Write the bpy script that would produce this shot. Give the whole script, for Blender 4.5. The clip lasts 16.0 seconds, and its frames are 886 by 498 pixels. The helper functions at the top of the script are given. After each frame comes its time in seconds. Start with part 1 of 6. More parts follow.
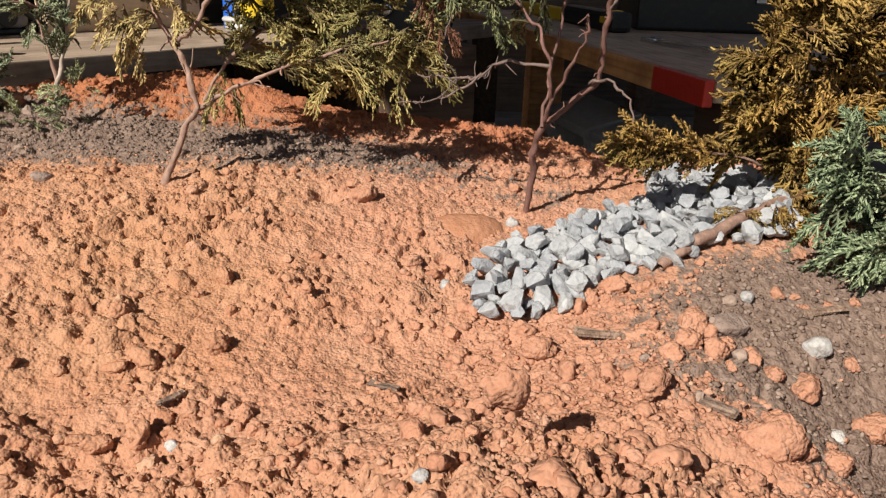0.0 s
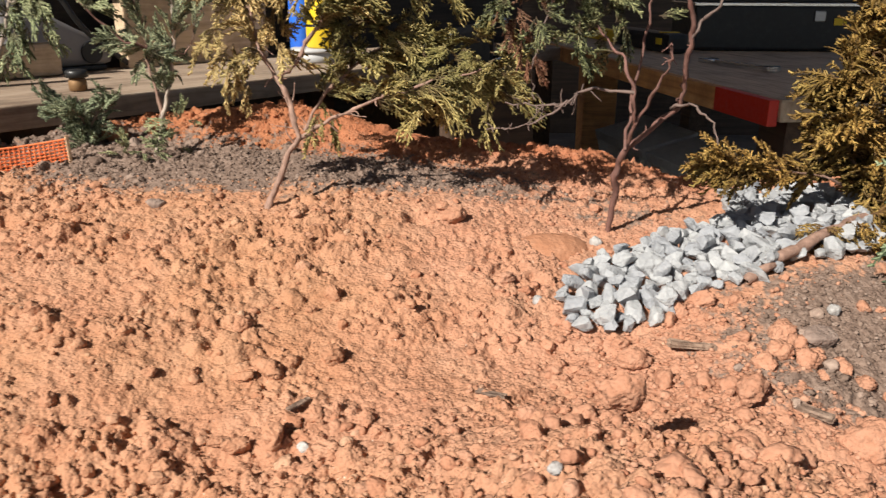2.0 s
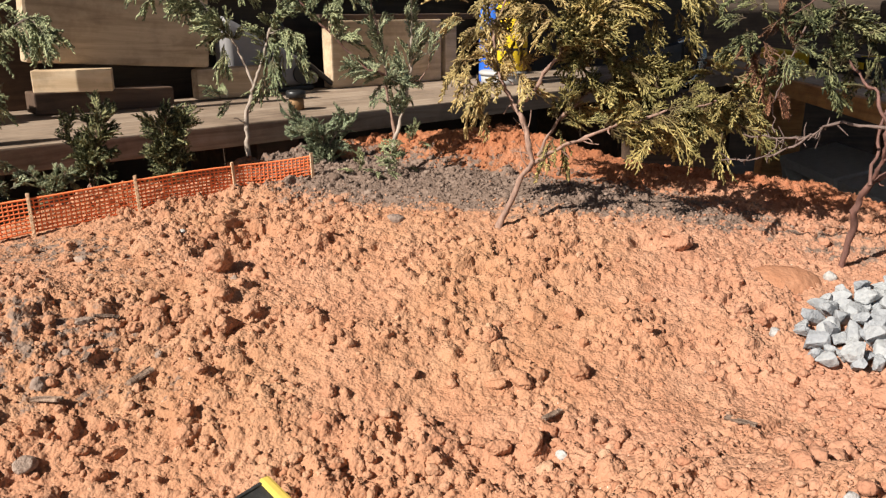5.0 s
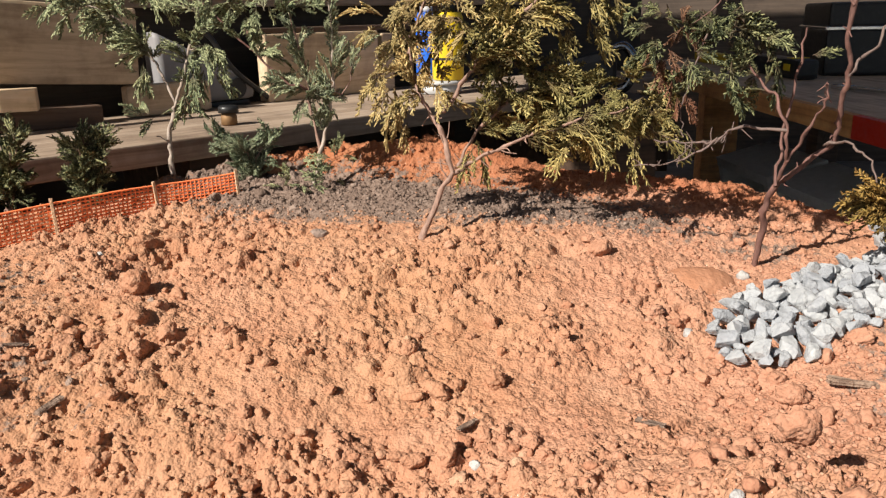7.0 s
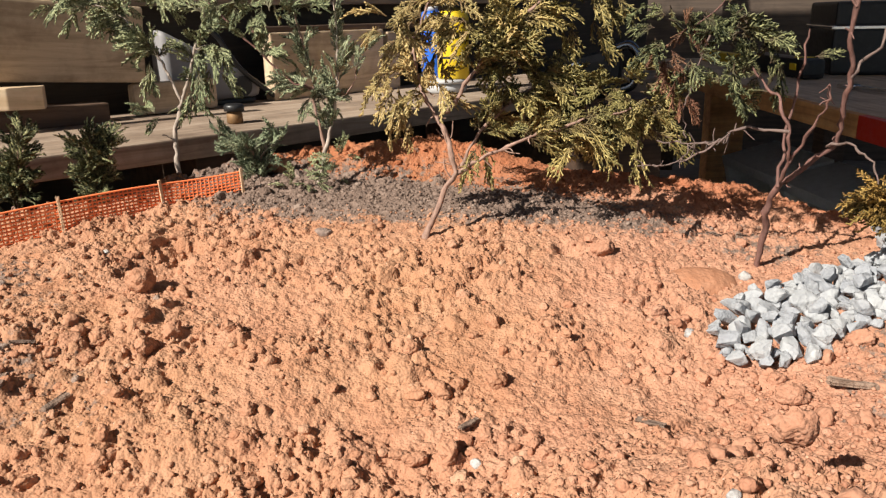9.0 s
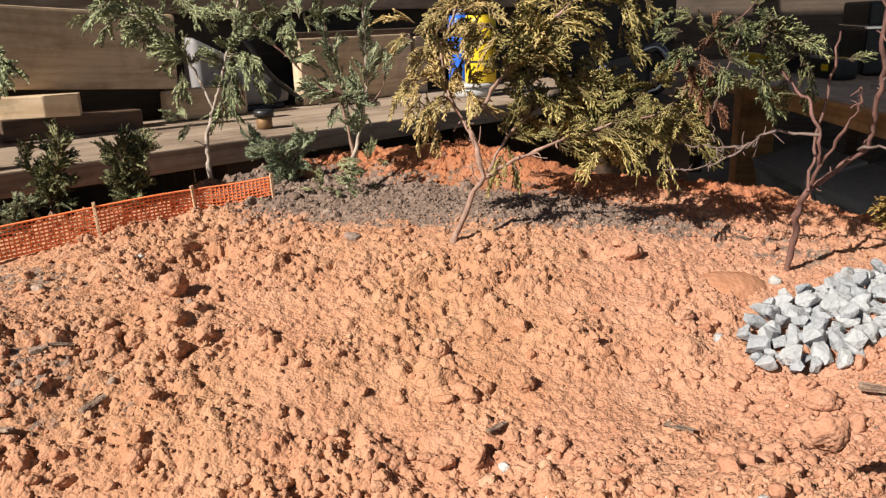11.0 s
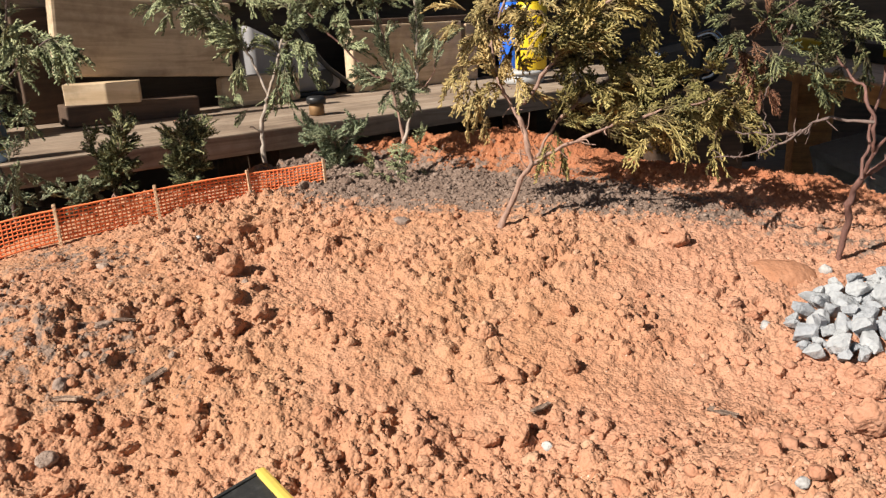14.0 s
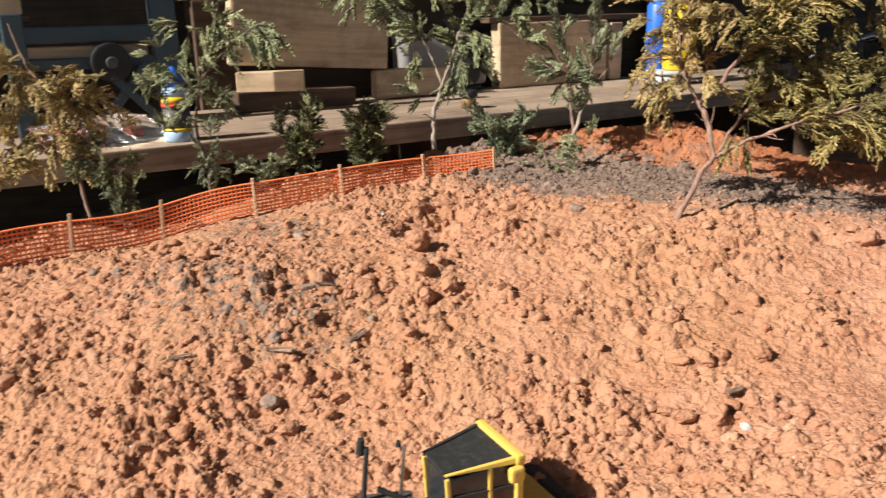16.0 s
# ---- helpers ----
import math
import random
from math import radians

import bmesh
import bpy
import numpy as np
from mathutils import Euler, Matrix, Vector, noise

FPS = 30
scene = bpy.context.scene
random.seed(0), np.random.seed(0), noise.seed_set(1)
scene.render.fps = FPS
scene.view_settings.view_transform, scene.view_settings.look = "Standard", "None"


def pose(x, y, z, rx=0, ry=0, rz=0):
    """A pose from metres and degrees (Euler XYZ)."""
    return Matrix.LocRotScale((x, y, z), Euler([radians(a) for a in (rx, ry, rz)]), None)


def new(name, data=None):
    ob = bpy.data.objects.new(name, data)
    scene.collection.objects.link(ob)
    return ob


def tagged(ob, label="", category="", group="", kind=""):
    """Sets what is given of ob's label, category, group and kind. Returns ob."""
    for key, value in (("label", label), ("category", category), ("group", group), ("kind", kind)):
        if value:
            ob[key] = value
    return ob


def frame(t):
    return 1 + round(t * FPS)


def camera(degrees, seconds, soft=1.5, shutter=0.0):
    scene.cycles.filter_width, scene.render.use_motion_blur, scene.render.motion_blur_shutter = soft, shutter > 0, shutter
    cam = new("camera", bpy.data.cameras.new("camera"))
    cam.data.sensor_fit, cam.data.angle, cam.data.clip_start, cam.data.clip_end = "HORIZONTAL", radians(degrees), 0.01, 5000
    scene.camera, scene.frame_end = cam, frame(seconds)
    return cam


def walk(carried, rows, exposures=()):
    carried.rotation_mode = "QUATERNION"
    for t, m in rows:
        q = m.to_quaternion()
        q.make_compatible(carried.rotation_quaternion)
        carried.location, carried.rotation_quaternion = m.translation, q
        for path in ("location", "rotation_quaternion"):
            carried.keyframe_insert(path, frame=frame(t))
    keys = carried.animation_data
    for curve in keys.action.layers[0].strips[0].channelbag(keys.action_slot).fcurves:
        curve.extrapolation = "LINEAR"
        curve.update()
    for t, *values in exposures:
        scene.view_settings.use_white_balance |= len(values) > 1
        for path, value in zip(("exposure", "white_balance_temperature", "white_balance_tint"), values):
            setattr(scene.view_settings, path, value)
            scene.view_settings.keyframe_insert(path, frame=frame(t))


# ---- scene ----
cam = camera(58.7, 16.0, soft=1.3, shutter=0.5)
# seconds, place in metres, turn in degrees
PATH = [
    (0, -0.0079, -0.0805, 0.2481, 70.16, -1.83, -0.76),
    (0.5, -0.0115, -0.0838, 0.2493, 70.65, -1.67, -0.73),
    (1, -0.0184, -0.0884, 0.2507, 70.39, -0.95, 0.06),
    (1.5, -0.0322, -0.1007, 0.254, 70.69, -0.71, 1.27),
    (2, -0.0437, -0.1156, 0.2566, 71.71, -0.23, 2.3),
    (2.5, -0.0702, -0.1281, 0.2698, 71.5, 0.43, 4.9),
    (3, -0.0959, -0.1376, 0.265, 70.9, 1.2, 10.15),
    (3.2, -0.1044, -0.145, 0.2706, 70.96, 1.41, 12.25),
    (5.3, -0.111, -0.1572, 0.2691, 73.21, 0.05, 13.38),
    (5.5, -0.1032, -0.1545, 0.2684, 73.25, 0.09, 12.33),
    (6, -0.0852, -0.1471, 0.2661, 73.01, 0.24, 9.97),
    (6.5, -0.0823, -0.1498, 0.2701, 73.07, 1, 9.63),
    (7, -0.0805, -0.1511, 0.273, 73.54, 1.2, 9.78),
    (7.5, -0.0794, -0.15, 0.273, 73.72, 1.11, 9.41),
    (8, -0.0778, -0.1512, 0.2726, 73.65, 0.87, 9.36),
    (8.5, -0.0785, -0.1533, 0.2714, 73.57, 0.7, 9.8),
    (9, -0.0776, -0.154, 0.2755, 73.39, 1.11, 10.23),
    (11.5, -0.0775, -0.1627, 0.2782, 73.65, 1.43, 12.65),
    (12, -0.0841, -0.1678, 0.278, 73.32, 1.2, 13.26),
    (12.5, -0.085, -0.1676, 0.2781, 73.33, 1.41, 13.88),
    (13, -0.0819, -0.1676, 0.2775, 73.19, 1.58, 14.31),
    (13.5, -0.0741, -0.167, 0.2785, 72.9, 2.07, 15.23),
    (14, -0.0742, -0.1713, 0.2786, 72.89, 2.02, 15.65),
    (14.5, -0.0843, -0.1822, 0.2794, 72.95, 2.21, 17.46),
    (15, -0.0964, -0.1905, 0.2784, 72.93, 2.03, 19.21),
    (15.5, -0.11, -0.2041, 0.2779, 72.86, 1.92, 21.36),
    (16, -0.1281, -0.2263, 0.2716, 73.22, 1.29, 24.06),
]
walk(cam, [(t, pose(x, y, z, rx, ry, rz)) for t, x, y, z, rx, ry, rz in PATH], [(0.0, 0.57), (1.5, 0.64), (3.0, 0.73), (5.5, 0.75), (16.0, 0.79)])

# ---- light ----
SUN_FROM = Vector((-0.50, -0.61, 0.61)).normalized()
world = bpy.data.worlds.new("sky")
scene.world = world
world.use_nodes = True
wn = world.node_tree
sky = wn.nodes.new("ShaderNodeTexSky")
sky.sky_type, sky.sun_disc = "NISHITA", False
sky.sun_elevation = math.asin(SUN_FROM.z)
sky.sun_rotation = math.atan2(SUN_FROM.x, SUN_FROM.y)
wn.links.new(sky.outputs[0], wn.nodes["Background"].inputs[0])
wn.nodes["Background"].inputs[1].default_value = 0.036
sun_data = bpy.data.lights.new("sun", "SUN")
sun_data.energy, sun_data.angle, sun_data.color = 5.0, radians(0.53), (1.0, 0.94, 0.84)
sun = new("sun", sun_data)
sun.rotation_euler = SUN_FROM.to_track_quat("Z", "Y").to_euler()


# ---- materials ----
def material(name, build):
    m = bpy.data.materials.new(name)
    m.use_nodes = True
    nt = m.node_tree
    build(nt, nt.nodes["Principled BSDF"])
    return m


def coords(nt, scale=(1, 1, 1)):
    tc, mp = nt.nodes.new("ShaderNodeTexCoord"), nt.nodes.new("ShaderNodeMapping")
    mp.inputs["Scale"].default_value = scale
    nt.links.new(tc.outputs["Object"], mp.inputs[0])
    return mp.outputs[0]


def tex(nt, vec, scale, detail=6.0, rough=0.6, dist=0.0):
    n = nt.nodes.new("ShaderNodeTexNoise")
    n.inputs["Scale"].default_value, n.inputs["Detail"].default_value = scale, detail
    n.inputs["Roughness"].default_value, n.inputs["Distortion"].default_value = rough, dist
    nt.links.new(vec, n.inputs["Vector"])
    return n.outputs["Fac"]


def ramp(nt, fac, stops):
    r = nt.nodes.new("ShaderNodeValToRGB")
    while len(r.color_ramp.elements) < len(stops):
        r.color_ramp.elements.new(0.5)
    for e, (p, c) in zip(r.color_ramp.elements, stops):
        e.position, e.color = p, (*c, 1)
    nt.links.new(fac, r.inputs[0])
    return r.outputs[0]


def mix(nt, fac, a, b, mode="MIX"):
    m = nt.nodes.new("ShaderNodeMix")
    m.data_type, m.blend_type = "RGBA", mode
    for sock, val in ((m.inputs[0], fac), (m.inputs[6], a), (m.inputs[7], b)):
        if isinstance(val, (int, float)):
            sock.default_value = val
        elif isinstance(val, tuple):
            sock.default_value = (*val, 1)
        else:
            nt.links.new(val, sock)
    return m.outputs[2]


def grit(nt, bsdf, v):
    """Two sizes of crumbly relief, a few millimetres and about one."""
    one, two = nt.nodes.new("ShaderNodeBump"), nt.nodes.new("ShaderNodeBump")
    for n, size, dist in ((one, 230, 0.0013), (two, 560, 0.0006)):
        n.inputs["Strength"].default_value, n.inputs["Distance"].default_value = 0.8, dist
        nt.links.new(tex(nt, v, size, 2.5, 0.55), n.inputs["Height"])
    nt.links.new(one.outputs[0], two.inputs["Normal"])
    grains, three = nt.nodes.new("ShaderNodeTexVoronoi"), nt.nodes.new("ShaderNodeBump")
    grains.inputs["Scale"].default_value, grains.inputs["Randomness"].default_value = 420, 1.0
    nt.links.new(v, grains.inputs["Vector"])
    three.invert = True
    three.inputs["Strength"].default_value, three.inputs["Distance"].default_value = 0.8, 0.0011
    nt.links.new(grains.outputs["Distance"], three.inputs["Height"])
    nt.links.new(two.outputs[0], three.inputs["Normal"])
    nt.links.new(three.outputs[0], bsdf.inputs["Normal"])


def bump(nt, bsdf, height, strength, distance):
    b = nt.nodes.new("ShaderNodeBump")
    b.inputs["Strength"].default_value, b.inputs["Distance"].default_value = strength, distance
    nt.links.new(height, b.inputs["Height"])
    nt.links.new(b.outputs[0], bsdf.inputs["Normal"])


def attr(nt, name):
    a = nt.nodes.new("ShaderNodeAttribute")
    a.attribute_name = name
    return a.outputs["Fac"]


def per_island(nt):
    return nt.nodes.new("ShaderNodeNewGeometry").outputs["Random Per Island"]


def per_object(nt):
    return nt.nodes.new("ShaderNodeObjectInfo").outputs["Random"]


def clay_build(nt, bsdf):
    v = coords(nt)
    clay = ramp(nt, tex(nt, v, 26, 8, 0.65), [(0.28, (0.368, 0.176, 0.109)), (0.5, (0.41, 0.212, 0.138)), (0.72, (0.44, 0.244, 0.166))])
    clay = mix(nt, ramp(nt, tex(nt, v, 5.5, 3, 0.5), [(0.42, (0, 0, 0)), (0.62, (0.75, 0.75, 0.75))]), clay, mix(nt, 1.0, clay, (0.95, 0.98, 0.93), "MULTIPLY"))
    # Back ridge: redder clay, with the trees' shade painted in as a darker tone.
    clay = mix(nt, attr(nt, "ridge_red_shade"), clay, mix(nt, 1.0, clay, (0.84, 0.64, 0.52), "MULTIPLY"))
    clay = mix(nt, attr(nt, "tan"), clay, mix(nt, 1.0, clay, (0.985, 0.98, 0.90), "MULTIPLY"))
    fine = ramp(nt, tex(nt, v, 700, 3, 0.7), [(0.3, (0.93, 0.92, 0.91)), (0.62, (1.04, 1.04, 1.04))])
    clay = mix(nt, 1.0, clay, fine, "MULTIPLY")
    speck = ramp(nt, tex(nt, v, 420, 2, 0.5), [(0.72, (0, 0, 0)), (0.78, (1, 1, 1))])
    clay = mix(nt, speck, clay, (0.62, 0.50, 0.42))
    soil = ramp(nt, tex(nt, v, 160, 6, 0.7), [(0.3, (0.12, 0.081, 0.064)), (0.52, (0.198, 0.139, 0.110)), (0.75, (0.28, 0.206, 0.168))])
    edge = nt.nodes.new("ShaderNodeMath")
    edge.operation = "ADD"
    nt.links.new(attr(nt, "soil"), edge.inputs[0])
    patch = nt.nodes.new("ShaderNodeMapRange")
    patch.inputs[1].default_value, patch.inputs[2].default_value = 0.3, 0.7
    patch.inputs[3].default_value, patch.inputs[4].default_value = -0.45, 0.45
    nt.links.new(tex(nt, v, 75, 6, 0.7), patch.inputs[0])
    nt.links.new(patch.outputs[0], edge.inputs[1])
    fac = ramp(nt, edge.outputs[0], [(0.40, (0, 0, 0)), (0.62, (1, 1, 1))])
    nt.links.new(mix(nt, fac, clay, soil), bsdf.inputs["Base Color"])
    bsdf.inputs["Roughness"].default_value = 0.95
    bsdf.inputs["Specular IOR Level"].default_value = 0.11
    grit(nt, bsdf, v)


def clod_build(nt, bsdf):
    v = coords(nt)
    clay = ramp(nt, per_island(nt), [(0.0, (0.368, 0.174, 0.108)), (0.5, (0.41, 0.212, 0.138)), (0.92, (0.44, 0.244, 0.167)), (1.0, (0.46, 0.28, 0.19))])
    clay = mix(nt, 1.0, clay, ramp(nt, tex(nt, v, 220, 5, 0.7), [(0.28, (0.91, 0.90, 0.89)), (0.6, (1.04, 1.04, 1.04))]), "MULTIPLY")
    # Clods on the back ridge take the same redder tint and painted shade.
    clay = mix(nt, attr(nt, "ridge_red_shade"), clay, mix(nt, 1.0, clay, (0.84, 0.64, 0.52), "MULTIPLY"))
    clay = mix(nt, attr(nt, "tan"), clay, mix(nt, 1.0, clay, (0.985, 0.98, 0.90), "MULTIPLY"))
    soil = ramp(nt, per_island(nt), [(0.0, (0.12, 0.082, 0.064)), (0.6, (0.195, 0.138, 0.109)), (1.0, (0.29, 0.216, 0.176))])
    nt.links.new(mix(nt, attr(nt, "soil"), clay, soil), bsdf.inputs["Base Color"])
    bsdf.inputs["Roughness"].default_value = 0.95
    bsdf.inputs["Specular IOR Level"].default_value = 0.11
    grit(nt, bsdf, v)


def lump(lo, mid, hi, rough=0.9, grain=120.0, spec=0.2, odd=0.26):
    def build(nt, bsdf):
        v = coords(nt)
        c = ramp(nt, tex(nt, v, grain, 7, 0.7), [(0.3, lo), (0.52, mid), (0.72, hi)])
        tone = ramp(nt, per_object(nt), [(0.0, (1 - odd, 1 - odd, 1.02 - odd)), (1.0, (1.08, 1.06, 1.03))])
        nt.links.new(mix(nt, 1.0, c, tone, "MULTIPLY"), bsdf.inputs["Base Color"])
        bsdf.inputs["Roughness"].default_value = rough
        bsdf.inputs["Specular IOR Level"].default_value = spec
        bump(nt, bsdf, tex(nt, v, grain * 1.8, 3, 0.6), 0.8, min(0.45 / grain, 0.003))
    return build


def rock_build(nt, bsdf):
    v = coords(nt)
    clay = ramp(nt, tex(nt, v, 150, 7, 0.7), [(0.3, (0.368, 0.176, 0.109)), (0.52, (0.41, 0.212, 0.138)), (0.72, (0.44, 0.244, 0.166))])
    clay = mix(nt, attr(nt, "tan"), clay, mix(nt, 1.0, clay, (0.985, 0.98, 0.90), "MULTIPLY"))
    tone = ramp(nt, per_object(nt), [(0.0, (0.92, 0.91, 0.90)), (1.0, (1.05, 1.05, 1.04))])
    nt.links.new(mix(nt, 1.0, clay, tone, "MULTIPLY"), bsdf.inputs["Base Color"])
    bsdf.inputs["Roughness"].default_value = 0.95
    bsdf.inputs["Specular IOR Level"].default_value = 0.11
    grit(nt, bsdf, v)


def bark(lo, hi, glow=0.55):
    def build(nt, bsdf):
        v = coords(nt, (1, 1, 0.35))
        c = ramp(nt, tex(nt, v, 190, 7, 0.7), [(0.3, lo), (0.7, hi)])
        nt.links.new(c, bsdf.inputs["Base Color"])
        bsdf.inputs["Roughness"].default_value = glow
        bump(nt, bsdf, tex(nt, v, 420, 5, 0.7), 0.6, 0.0012)
    return build


def leafy(lo, mid, hi):
    def build(nt, bsdf):
        v = coords(nt)
        c = ramp(nt, per_island(nt), [(0.0, lo), (0.5, mid), (1.0, hi)])
        big = ramp(nt, tex(nt, v, 14, 3, 0.6), [(0.35, (0.62, 0.66, 0.60)), (0.65, (1.15, 1.08, 1.0))])
        c = mix(nt, 1.0, c, big, "MULTIPLY")
        c = mix(nt, 1.0, c, ramp(nt, tex(nt, v, 650, 2, 0.5), [(0.35, (0.7, 0.72, 0.7)), (0.65, (1.1, 1.1, 1.05))]), "MULTIPLY")
        # Spray bases: woody brown, plus the crown's inner shade painted into the colour.
        brown_shaded_base = tuple(0.45 * a + 0.03 * k for a, k in zip(lo, (1.6, 0.8, 0.5)))
        c = mix(nt, ramp(nt, attr(nt, "tip"), [(0.08, (0, 0, 0)), (0.65, (1, 1, 1))]), brown_shaded_base, c)
        nt.links.new(c, bsdf.inputs["Base Color"])
        bsdf.inputs["Roughness"].default_value = 0.62
        bsdf.inputs["Specular IOR Level"].default_value = 0.3
        bump(nt, bsdf, tex(nt, v, 900, 3, 0.6), 0.4, 0.0006)
    return build


def timber(lo, mid, hi, along=(0, 1, 0), rough=0.75, scale=1.0):
    """Long grain: the object's own x axis is the board's length."""
    def build(nt, bsdf):
        v = coords(nt, (1.2 * scale, 16 * scale, 16 * scale))
        rings = tex(nt, v, 2.2, 8, 0.62, 1.6)
        c = ramp(nt, rings, [(0.3, lo), (0.5, mid), (0.7, hi)])
        stain = ramp(nt, tex(nt, coords(nt), 7, 6, 0.7), [(0.30, (0.50, 0.47, 0.45)), (0.55, (1, 1, 1))])
        c = mix(nt, 1.0, c, stain, "MULTIPLY")
        nt.links.new(c, bsdf.inputs["Base Color"])
        bsdf.inputs["Roughness"].default_value = rough
        bump(nt, bsdf, tex(nt, v, 9, 6, 0.7), 0.35, 0.001)
    return build


def coated(color, rough=0.45, metal=0.0, wear=0.25, spec=0.5, grain=60.0):
    """Paint, plastic or metal with scuffs and dust."""
    def build(nt, bsdf):
        v = coords(nt)
        dull = tuple(0.6 * c + 0.05 for c in color)
        c = mix(nt, ramp(nt, tex(nt, v, grain, 6, 0.7), [(0.5, (0, 0, 0)), (0.75, (wear, wear, wear))]), color, dull)
        nt.links.new(c, bsdf.inputs["Base Color"])
        bsdf.inputs["Metallic"].default_value = metal
        bsdf.inputs["Specular IOR Level"].default_value = spec
        r = ramp(nt, tex(nt, v, grain * 2.2, 5, 0.7), [(0.3, (rough * 0.8,) * 3), (0.7, (min(1, rough * 1.3),) * 3)])
        nt.links.new(r, bsdf.inputs["Roughness"])
        bump(nt, bsdf, tex(nt, v, grain * 6, 4, 0.6), 0.12, 0.0006)
    return build


def clear_build(nt, bsdf):
    bsdf.inputs["Base Color"].default_value = (0.9, 0.92, 0.95, 1)
    bsdf.inputs["Roughness"].default_value = 0.11
    bsdf.inputs["Transmission Weight"].default_value = 0.97
    bsdf.inputs["IOR"].default_value = 1.2
    bump(nt, bsdf, tex(nt, coords(nt), 60, 4, 0.6), 0.5, 0.003)


CLAY, CLOD = material("red_clay", clay_build), material("clay_clods", clod_build)
CLAY_ROCK = material("clay_rock", rock_build)
GREY_ROCK = material("grey_rock", lump((0.20, 0.145, 0.118), (0.30, 0.222, 0.182), (0.38, 0.30, 0.25), 0.95, 130, 0.15, 0.16))
GRAVEL = material("crushed_granite", lump((0.26, 0.272, 0.290), (0.345, 0.357, 0.375), (0.41, 0.42, 0.43), 0.9, 1.3, 0.2, 0.18))
QUARTZ = material("white_quartz", lump((0.30, 0.28, 0.26), (0.46, 0.445, 0.43), (0.60, 0.59, 0.57), 0.7, 260, 0.3))
TAN_STONE = material("tan_stone", lump((0.36, 0.165, 0.092), (0.41, 0.200, 0.118), (0.45, 0.235, 0.145), 0.92, 70, 0.12))
DEAD_WOOD = material("dead_wood", lump((0.11, 0.072, 0.054), (0.23, 0.160, 0.122), (0.36, 0.265, 0.205), 0.9, 150, 0.2))
BARK_GREY = material("bark_greybrown", bark((0.150, 0.085, 0.062), (0.375, 0.237, 0.181), 0.75))
BARK_RED = material("bark_redbrown", bark((0.070, 0.032, 0.025), (0.200, 0.098, 0.078), 0.75))
BARK_ASH = material("bark_ash", bark((0.224, 0.174, 0.140), (0.470, 0.392, 0.325), 0.75))
BARK_PALE = material("bark_pale", bark((0.080, 0.053, 0.045), (0.200, 0.140, 0.120), 0.8))
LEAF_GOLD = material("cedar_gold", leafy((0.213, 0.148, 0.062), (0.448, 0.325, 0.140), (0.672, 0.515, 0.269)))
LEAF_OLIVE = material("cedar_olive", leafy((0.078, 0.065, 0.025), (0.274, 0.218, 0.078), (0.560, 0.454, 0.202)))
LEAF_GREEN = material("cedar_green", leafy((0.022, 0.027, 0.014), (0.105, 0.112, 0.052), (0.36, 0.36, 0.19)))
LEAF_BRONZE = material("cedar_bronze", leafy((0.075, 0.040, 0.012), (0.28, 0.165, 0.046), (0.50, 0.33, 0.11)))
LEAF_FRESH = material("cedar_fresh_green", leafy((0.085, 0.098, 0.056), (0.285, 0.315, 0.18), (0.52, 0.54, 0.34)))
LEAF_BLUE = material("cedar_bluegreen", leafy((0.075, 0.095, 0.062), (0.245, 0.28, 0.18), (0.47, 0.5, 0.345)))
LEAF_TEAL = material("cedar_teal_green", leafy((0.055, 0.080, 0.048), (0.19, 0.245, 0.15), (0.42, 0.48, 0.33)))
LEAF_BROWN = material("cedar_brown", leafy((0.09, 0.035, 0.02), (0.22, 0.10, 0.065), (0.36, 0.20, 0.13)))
NET = material("orange_net", coated((0.88, 0.23, 0.085), 0.55, 0, 0.3, 0.3, 200))
STAKE = material("stake_wood", lump((0.45, 0.26, 0.15), (0.62, 0.42, 0.27), (0.72, 0.54, 0.38), 0.8, 200, 0.3))
PLANK = material("weathered_plank", timber((0.172, 0.116, 0.079), (0.301, 0.222, 0.161), (0.396, 0.310, 0.237)))
BROWN = material("brown_timber", timber((0.36, 0.262, 0.168), (0.55, 0.41, 0.27), (0.67, 0.52, 0.36)))
PINE = material("pale_pine", timber((0.55, 0.38, 0.22), (0.68, 0.50, 0.32), (0.76, 0.60, 0.42), scale=1.5))
DARKWOOD = material("dark_timber", timber((0.050, 0.029, 0.018), (0.095, 0.055, 0.034), (0.15, 0.090, 0.058)))
BENCHTOP = material("worn_bench_board", timber((0.329, 0.244, 0.165), (0.512, 0.390, 0.275), (0.634, 0.500, 0.366)))
BENCHEDGE = material("orange_brown_timber", timber((0.414, 0.184, 0.063), (0.621, 0.299, 0.109), (0.736, 0.402, 0.172)))
BLOCKGREY = material("pale_concrete", lump((0.60, 0.63, 0.63), (0.70, 0.73, 0.73), (0.76, 0.79, 0.79), 0.95, 40, 0.2))
REDPAINT = material("red_paint", coated((0.55, 0.03, 0.015), 0.5, 0, 0.35))
CONCRETE = material("concrete", lump((0.34, 0.34, 0.33), (0.45, 0.45, 0.44), (0.54, 0.54, 0.53), 0.95, 40, 0.2))
UNSEEN_ROOF = material("unseen_roof_boards", timber((0.34, 0.24, 0.15), (0.46, 0.33, 0.21), (0.55, 0.41, 0.27)))
FLOOR = material("floor_concrete", lump((0.08, 0.068, 0.058), (0.13, 0.112, 0.098), (0.18, 0.158, 0.138), 0.9, 6, 0.2))
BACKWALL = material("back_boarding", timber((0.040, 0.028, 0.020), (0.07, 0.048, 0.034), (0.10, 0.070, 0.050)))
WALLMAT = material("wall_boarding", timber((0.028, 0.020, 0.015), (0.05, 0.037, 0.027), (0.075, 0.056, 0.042)))
